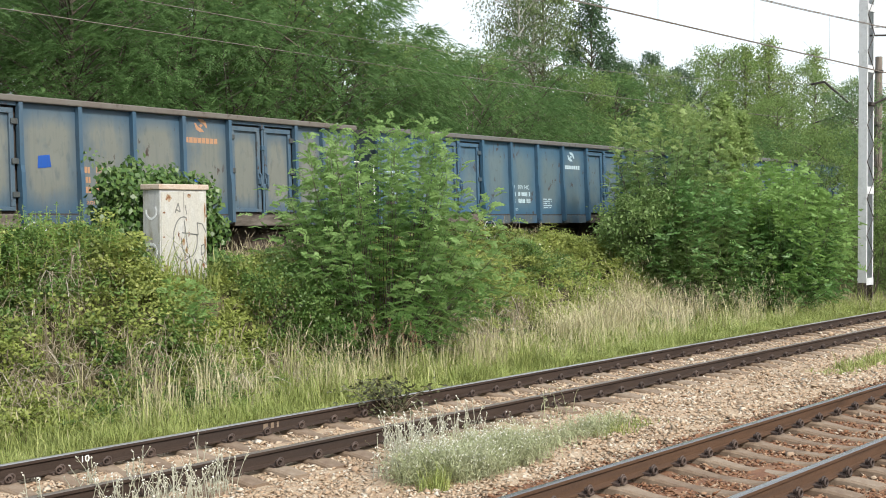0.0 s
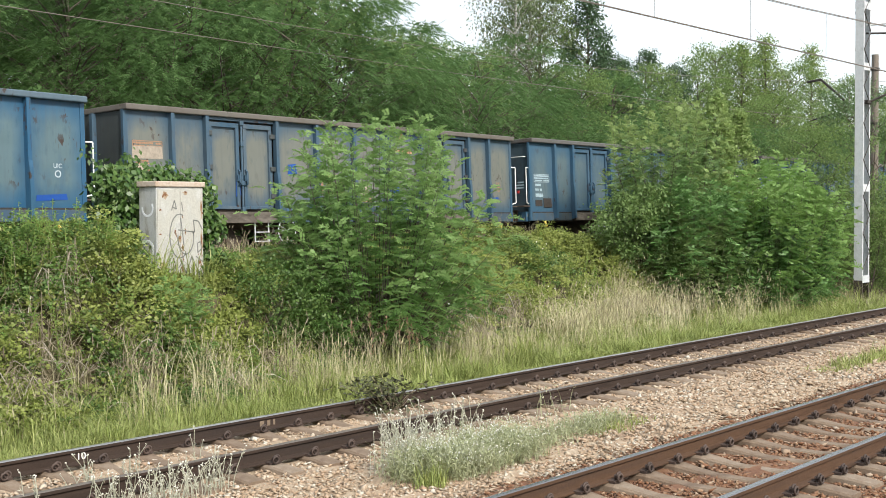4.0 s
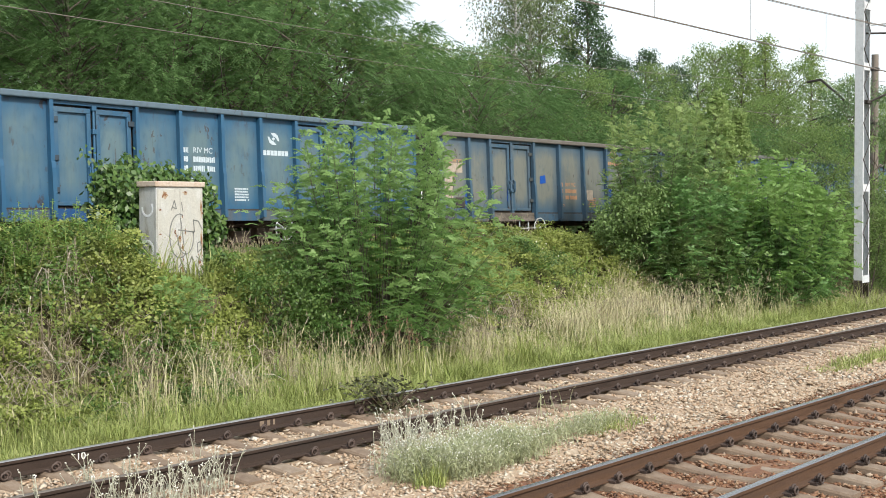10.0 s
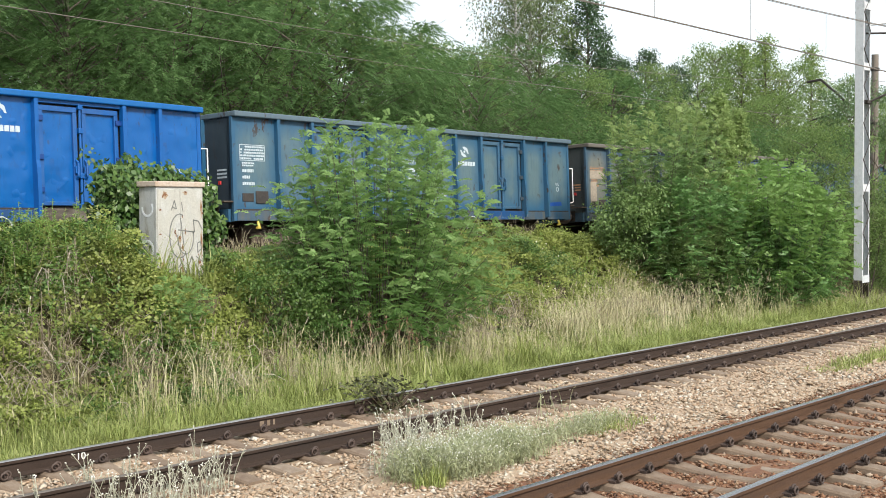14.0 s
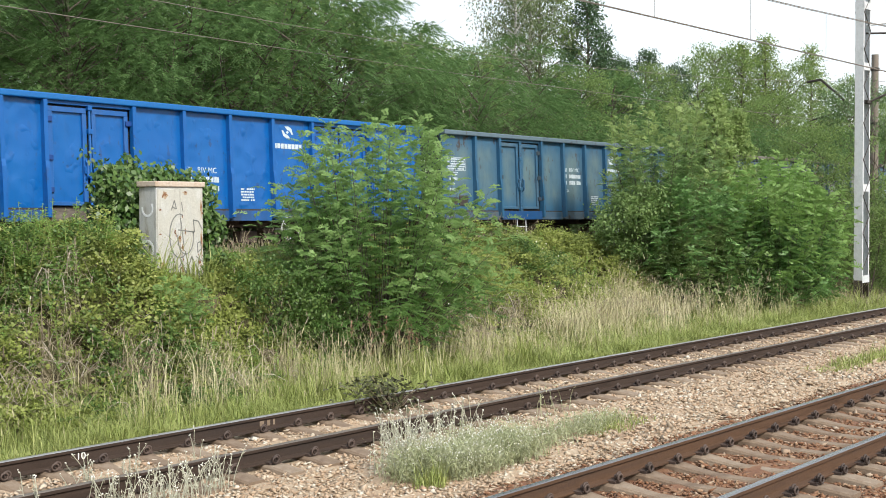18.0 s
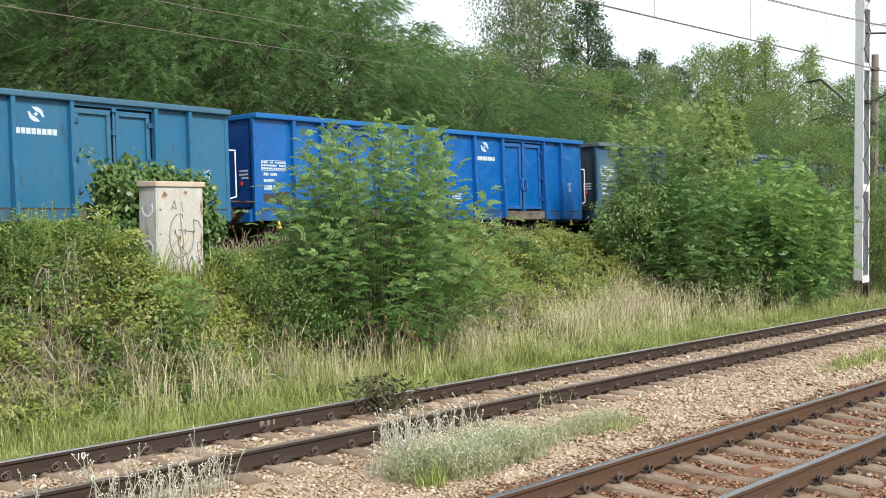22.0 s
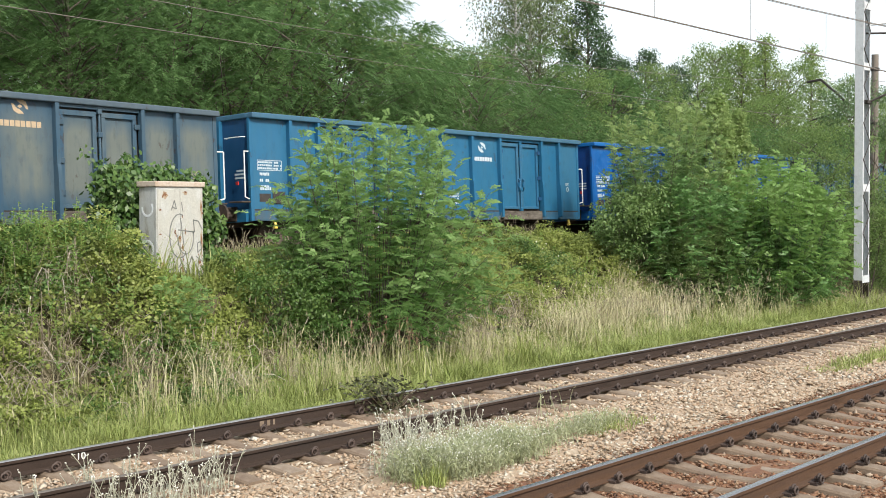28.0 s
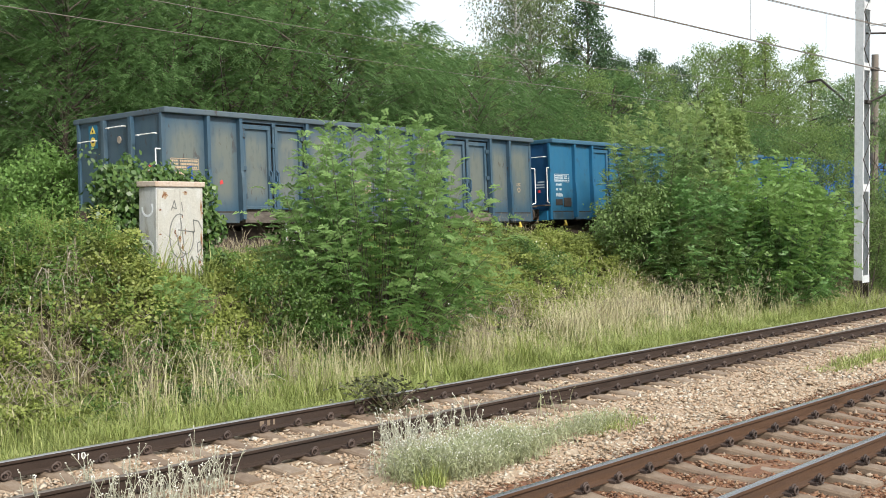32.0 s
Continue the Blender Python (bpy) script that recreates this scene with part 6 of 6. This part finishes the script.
def reeds():
    """The reddish reed plumes before the robinia."""
    rng = np.random.default_rng(51)
    n = 16
    base = np.stack([rng.normal(14.7, 0.3, n), rng.normal(13.6, 0.2, n), np.zeros(n)], 1)
    base[:, 2] = ground_z(base[:, 0], base[:, 1])
    v, f, tip = blades(rng, base, rng.uniform(0.7, 1.15, n), np.full(n, 0.012), 0.2, 0.15)
    t = np.repeat(tip, 14, 0) - np.array([0, 0, 1.0]) * rng.uniform(0, 0.25, (n * 14, 1))
    pl = leaves(t, rng.normal(0, 0.35, (n * 14, 3)) + np.array([0, 0, 1.0]), rng.normal(0, 1, (n * 14, 3)), 0.09, 0.012)
    m = leafmat("reed_plume", [(0.22, 0.12, 0.08), (0.36, 0.22, 0.15), (0.42, 0.33, 0.22)], 0.2)
    r = thing("reed_clump", pose(0, 0, 0), "reddish-brown feathery reed plumes before the robinia", "reeds")
    link("stalks", arrays("stalks", v, f), L_DRY, r)
    link("plumes", arrays("plumes", *pl), m, r)


reeds()


def creeper():
    """Broad-leaved creeper heaped behind and beside the cabinet."""
    rng = np.random.default_rng(52)
    n = 7600
    blobs = np.array([[10.95, 16.9, 2.4, 0.55], [11.4, 17.1, 2.8, 0.58], [10.75, 16.7, 2.9, 0.36], [12.1, 17.1, 2.85, 0.5], [12.65, 17.0, 2.75, 0.4], [12.72, 16.9, 2.2, 0.42], [10.9, 16.5, 1.6, 0.6], [12.7, 16.7, 1.45, 0.42], [10.5, 16.8, 1.9, 0.4], [11.9, 16.8, 1.6, 0.6]])
    blobs[:, 0] += 0.62
    b = blobs[rng.choice(len(blobs), n, p=blobs[:, 3] ** 2 / (blobs[:, 3] ** 2).sum())]
    c = b[:, :3] + unit(rng.normal(0, 1, (n, 3))) * b[:, 3:] * rng.uniform(0.45, 1.08, (n, 1)) * np.array([1, 0.75, 0.9])
    keep = ~((np.abs(c[:, 0] - 12.17) < 0.52) & (c[:, 1] < 16.5))
    c = c[keep]
    d = rng.normal(0, 0.6, (len(c), 3)) + np.array([0, -0.2, -0.8])
    v = leaves(c, d, rng.normal(0, 0.45, (len(c), 3)) + np.array([-0.3, -1.0, 0.6]), rng.uniform(0.075, 0.15, len(c)), rng.uniform(0.055, 0.095, len(c)))
    a = np.repeat(np.array([[11.35, 16.8, 3.05], [11.3, 16.7, 2.6], [12.0, 17.0, 3.1], [12.9, 16.9, 2.95], [13.2, 16.8, 2.2], [11.1, 16.7, 2.1]]), 45, 0)
    b = np.repeat(np.array([[-0.5, -0.1, 0.35], [-0.4, 0, 0.2], [-0.1, 0, 0.3], [0.45, 0, 0.12], [0.5, 0, 0.1], [-0.35, 0, 0.1]]), 45, 0)
    k = rng.uniform(0, 1.1, (len(a), 1))
    c2 = a + b * k + rng.normal(0, 0.06, (len(a), 3))
    v = join(v, leaves(c2, rng.normal(0, 0.7, (len(a), 3)) - np.array([0, 0, 0.4]), rng.normal(0, 0.45, (len(a), 3)) + np.array([-0.3, -1.0, 0.6]), rng.uniform(0.07, 0.13, len(a)), 0.06))
    t = thing("creeper_bush", pose(0, 0, 0), "green broad-leaved creeper heaped round the cabinet", "creeper")
    link("foliage", arrays("foliage", *v), L_CREEPER, t)
    lines = [(np.linspace((q[0], q[1], 1.0), q[:3], 4) + rng.normal(0, 0.05, (4, 3)), np.linspace(0.02, 0.008, 4)) for q in blobs]
    link("stem_cluster", arrays("stem_cluster", *tubes(lines)), M_BARK, t)


creeper()


def weed_clump(name, label, seed, pts, stems, h, flower, wid=0.007, lean=0.55):
    """Grey-green weeds with small white flower heads; pts are (x, y, spread) of its tufts."""
    rng = np.random.default_rng(seed)
    p = np.array(pts)[rng.integers(0, len(pts), stems)]
    base = np.stack([rng.normal(p[:, 0], p[:, 2]), rng.normal(p[:, 1], p[:, 2] * 0.45), np.zeros(stems)], 1)
    base[:, 2] = ground_z(base[:, 0], base[:, 1])
    v, f, tip = blades(rng, base, h * rng.uniform(0.45, 1.15, stems), np.full(stems, wid), lean, lean * 0.6)
    t = thing(name, pose(0, 0, 0), label, "weeds")
    link("stalks", arrays("stalks", v, f), L_WEED, t)
    n = stems * 5
    i = rng.integers(0, stems, n)
    c = base[i] + (tip[i] - base[i]) * rng.uniform(0.1, 0.85, (n, 1))
    lf = leaves(c, rng.normal(0, 1, (n, 3)), rng.normal(0, 0.5, (n, 3)) + np.array([0, 0, 1]), 0.06, 0.012)
    link("leaves", arrays("leaves", *lf), L_WEED, t)
    k = rng.uniform(0, 1, stems) < flower
    c = tip[k]
    q = np.array([[1, 0, 0], [-0.5, 0.87, 0], [-0.5, -0.87, 0], [0, 0, 0.9], [0, 0, -0.9]]) * 0.0085
    vv = (c[:, None] + q[None] * rng.uniform(0.7, 1.5, (len(c), 1, 1))).reshape(-1, 3)
    tri = np.array([[0, 1, 3], [1, 2, 3], [2, 0, 3], [1, 0, 4], [2, 1, 4], [0, 2, 4]])
    link("flower_heads", arrays("flower_heads", vv, (np.arange(len(c))[:, None, None] * 5 + tri).reshape(-1, 3)), L_FLOWER, t, "tiny white flower heads")


weed_clump("flowering_weeds", "pale grey-green weeds with tiny white flowers in the ballast", 71,
           [(9.0, 7.95, 0.2), (9.3, 8.0, 0.28), (9.9, 8.05, 0.3), (10.4, 8.1, 0.28), (9.4, 7.65, 0.22), (10.2, 7.75, 0.25)], 2900, 0.40, 0.32, 0.006, 0.7)
def woolly(label, seed, roots, h):
    """Pale woolly stalks that splay from their roots, each with a flat white head; roots are (x, y, spread, count)."""
    rng = np.random.default_rng(seed)
    lines, tips = [], []
    for x, y, spread, count in roots:
        for _ in range(count):
            x0, y0 = x + rng.normal(0, spread), y + rng.normal(0, spread * 0.5)
            a, ln, out = rng.uniform(0, 6.28), h * rng.uniform(0.45, 1.1), rng.uniform(0.05, 0.5)
            t = np.linspace(0, 1, 5)
            p = np.stack([x0 + out * ln * np.cos(a) * t ** 1.6, y0 + out * ln * np.sin(a) * t ** 1.6, float(ground_z(x0, y0)) + ln * (t - 0.18 * out * t * t)], 1)
            lines.append((p, np.linspace(0.0045, 0.0028, 5)))
            tips.append((p[-1], p[-1] - p[-2]))
    t = thing("flowering_weeds", pose(0, 0, 0), label, "weeds")
    link("stalks", arrays("stalks", *tubes(lines, 4)), L_WOOL, t)
    n = len(lines) * 9
    i = rng.integers(0, len(lines), n)
    c = np.array([lines[k][0][0] + (lines[k][0][-1] - lines[k][0][0]) * u for k, u in zip(i, rng.uniform(0.1, 0.9, n))])
    link("leaves", arrays("leaves", *leaves(c, rng.normal(0, 0.6, (n, 3)) + np.array([0, 0, 0.9]), rng.normal(0, 1, (n, 3)), rng.uniform(0.03, 0.06, n), 0.009)), L_WOOL, t)
    heads = []
    for p, d in tips:
        for _ in range(rng.integers(1, 4)):
            heads.append(p + rng.normal(0, 0.008, 3))
    c = np.array(heads)
    k = 6
    ang = np.arange(k) * 2 * np.pi / k
    ring = np.stack([np.cos(ang), np.sin(ang), 0 * ang], 1) * 0.0085
    q = np.concatenate([ring, [[0, 0, 0.007]], [[0, 0, -0.006]]])
    vv = (c[:, None] + q[None] * rng.uniform(0.7, 1.4, (len(c), 1, 1))).reshape(-1, 3)
    tri = np.array([[j, (j + 1) % k, k] for j in range(k)] + [[(j + 1) % k, j, k + 1] for j in range(k)])
    link("flower_heads", arrays("flower_heads", vv, (np.arange(len(c))[:, None, None] * (k + 2) + tri).reshape(-1, 3)), L_FLOWER, t, "tiny white flower heads")


woolly("tall grey woolly stalks with white heads at the rail", 72, ((9.0, 8.2, 0.1, 30), (9.15, 8.45, 0.14, 30), (9.6, 8.6, 0.2, 34), (10.2, 8.7, 0.25, 30), (11.0, 8.95, 0.2, 8)), 0.62)
woolly("grey woolly stalks with white heads straddling the rail", 73, ((5.75, 9.75, 0.05, 5), (6.55, 10.2, 0.08, 14), (7.15, 10.3, 0.06, 7), (6.5, 9.4, 0.22, 26), (7.0, 9.35, 0.2, 26), (7.5, 9.35, 0.22, 24), (6.8, 9.05, 0.3, 20), (8.1, 10.4, 0.05, 3)), 0.42)
weed_clump("ballast_weeds", "low dark green weeds thinning out in the ballast", 74, [(11.1, 8.0, 0.3), (11.9, 8.1, 0.3), (12.5, 8.15, 0.25)], 520, 0.26, 0.2)
weed_clump("ballast_weeds", "single dry stalks beside the rail", 75, [(12.9, 9.3, 0.15), (13.4, 9.3, 0.15)], 12, 0.5, 0.8, 0.009, 0.3)
tufts(260, 8.62, 8.9, lambda r, x: r.normal(7.6, 0.06, len(x)), lambda r, x, y: r.uniform(0.08, 0.25, len(x)), 39, 0.009, 0.6, 0.5, "weed_tuft", L_GRASS, "bright green tuft among the white weeds")
tufts(700, 12.0, 13.4, lambda r, x: r.normal(8.0, 0.12, len(x)), lambda r, x, y: r.uniform(0.06, 0.16, len(x)), 40, 0.009, 0.6, 0.5, "weed_tuft", L_GRASS, "bright green tuft in the ballast")


def rail_shrub():
    rng = np.random.default_rng(53)
    n = 620
    c = np.stack([rng.normal(11.95, 0.3, n), rng.normal(11.25, 0.2, n), rng.uniform(-0.3, 0.16, n)], 1)
    c[:, 0] -= (c[:, 2] > 0.05) * 0.25
    v = leaves(c, rng.normal(0, 1, (n, 3)) * np.array([1, 1, 0.4]), rng.normal(0, 0.5, (n, 3)) + np.array([0, 0, 1]), rng.uniform(0.05, 0.11, n), rng.uniform(0.03, 0.06, n))
    t = thing("rail_shrub", pose(0, 0, 0), "small dark bramble shoot growing across the rail", "shrub")
    link("foliage", arrays("foliage", *v), leafmat("purple_bramble_leaf", [(0.04, 0.042, 0.022), (0.08, 0.085, 0.04), (0.16, 0.17, 0.075)], 0.2), t)
    lines = [(np.linspace((12.0, 11.15, -0.35), q, 4) + rng.normal(0, 0.02, (4, 3)), np.full(4, 0.005)) for q in c[:26]]
    link("stem_cluster", arrays("stem_cluster", *tubes(lines, 4)), L_STRAW, t)


rail_shrub()


# ---- what moves ----
# metres that the train has gone, every two seconds
GONE = ((0, 0.0), (2, 3.25), (4, 6.52), (6, 9.82), (8, 13.09), (9, 14.76), (10, 16.48), (12, 19.91), (14, 23.41), (16, 27.02), (18, 30.66), (20, 34.33), (22, 38.04), (23, 39.94),
        (24, 41.93), (24.5, 42.97), (25, 44.06), (25.5, 45.22), (26, 46.43), (27, 49.02), (28, 51.77), (29, 54.61), (30, 57.51), (31, 60.45), (32, 63.42))


def gone(t):
    """A smooth curve through GONE."""
    ts, ss = [g[0] for g in GONE], [g[1] for g in GONE]
    i = min(max(0, next((k for k in range(len(ts) - 1) if t <= ts[k + 1]), len(ts) - 2)), len(ts) - 2)
    slope = lambda k: (ss[min(k + 1, len(ts) - 1)] - ss[max(k - 1, 0)]) / (ts[min(k + 1, len(ts) - 1)] - ts[max(k - 1, 0)])
    h = ts[i + 1] - ts[i]
    u = (t - ts[i]) / h
    return ((2 * u ** 3 - 3 * u * u + 1) * ss[i] + (u ** 3 - 2 * u * u + u) * h * slope(i) + (3 * u * u - 2 * u ** 3) * ss[i + 1] + (u ** 3 - u * u) * h * slope(i + 1))


ARC_U = np.arange(-120, 160.01, 0.25)
_y = side_y(ARC_U)
ARC_S = np.concatenate([[0], np.cumsum(np.hypot(np.diff(ARC_U), np.diff(_y)))])
ARC_S -= np.interp(20.0, ARC_U, ARC_S)


def on_track(s):
    """The place on the raised track at s metres along it."""
    u = float(np.interp(s, ARC_S, ARC_U))
    a = math.atan(float(side_y(u + 0.1) - side_y(u - 0.1)) / 0.2)
    return Vector((u - 1.39 * math.sin(a), float(side_y(u)) + 1.39 * math.cos(a), float(bed_z(u))))


# where each wagon's rear end stands along the track at the start, and how deep it rides
REAR = (15.39, 1.40, -12.58, -26.62, -40.62, -54.47, -68.53)
RIDE = (-0.03, -0.03, -0.05, 0.0, 0.0, 0.0, -0.05)


def motions():
    times = [i * 0.5 for i in range(65)]
    for k, w in enumerate(TRAIN):
        rows = []
        for t in times:
            mid = gone(t) + REAR[k] + HALF
            a, b = on_track(mid - 4.5), on_track(mid + 4.5)
            d = b - a
            m = Matrix.Translation((a + b) / 2 + Vector((0, 0, RIDE[k]))) @ Euler((-0.04, -math.asin(d.z / d.length), math.atan2(d.y, d.x))).to_matrix().to_4x4()
            rows.append((t, m))
        walk(w, rows)
    # the wind stirs the young trees
    for i, (tr, size) in enumerate(SWAYING):
        home = tr.matrix_world.copy()
        rows = [(t, home @ pose(0, 0, 0, size * math.sin(1.3 * t + i), size * (math.sin(0.9 * t + 2 * i) + 0.5 * math.sin(2.3 * t)), 0)) for t in (0.8 * j for j in range(41))]
        walk(tr, rows)
    steps = [i * 0.2 for i in range(161)]
    turns = [(t, gone(t) / 0.46) for t in steps]
    for i, q in enumerate(WHEELS):
        p = q.location.copy()
        walk(q, [(t, Matrix.Translation(p) @ Matrix.Rotation(a + i * 0.7, 4, "Y")) for t, a in turns])


motions()
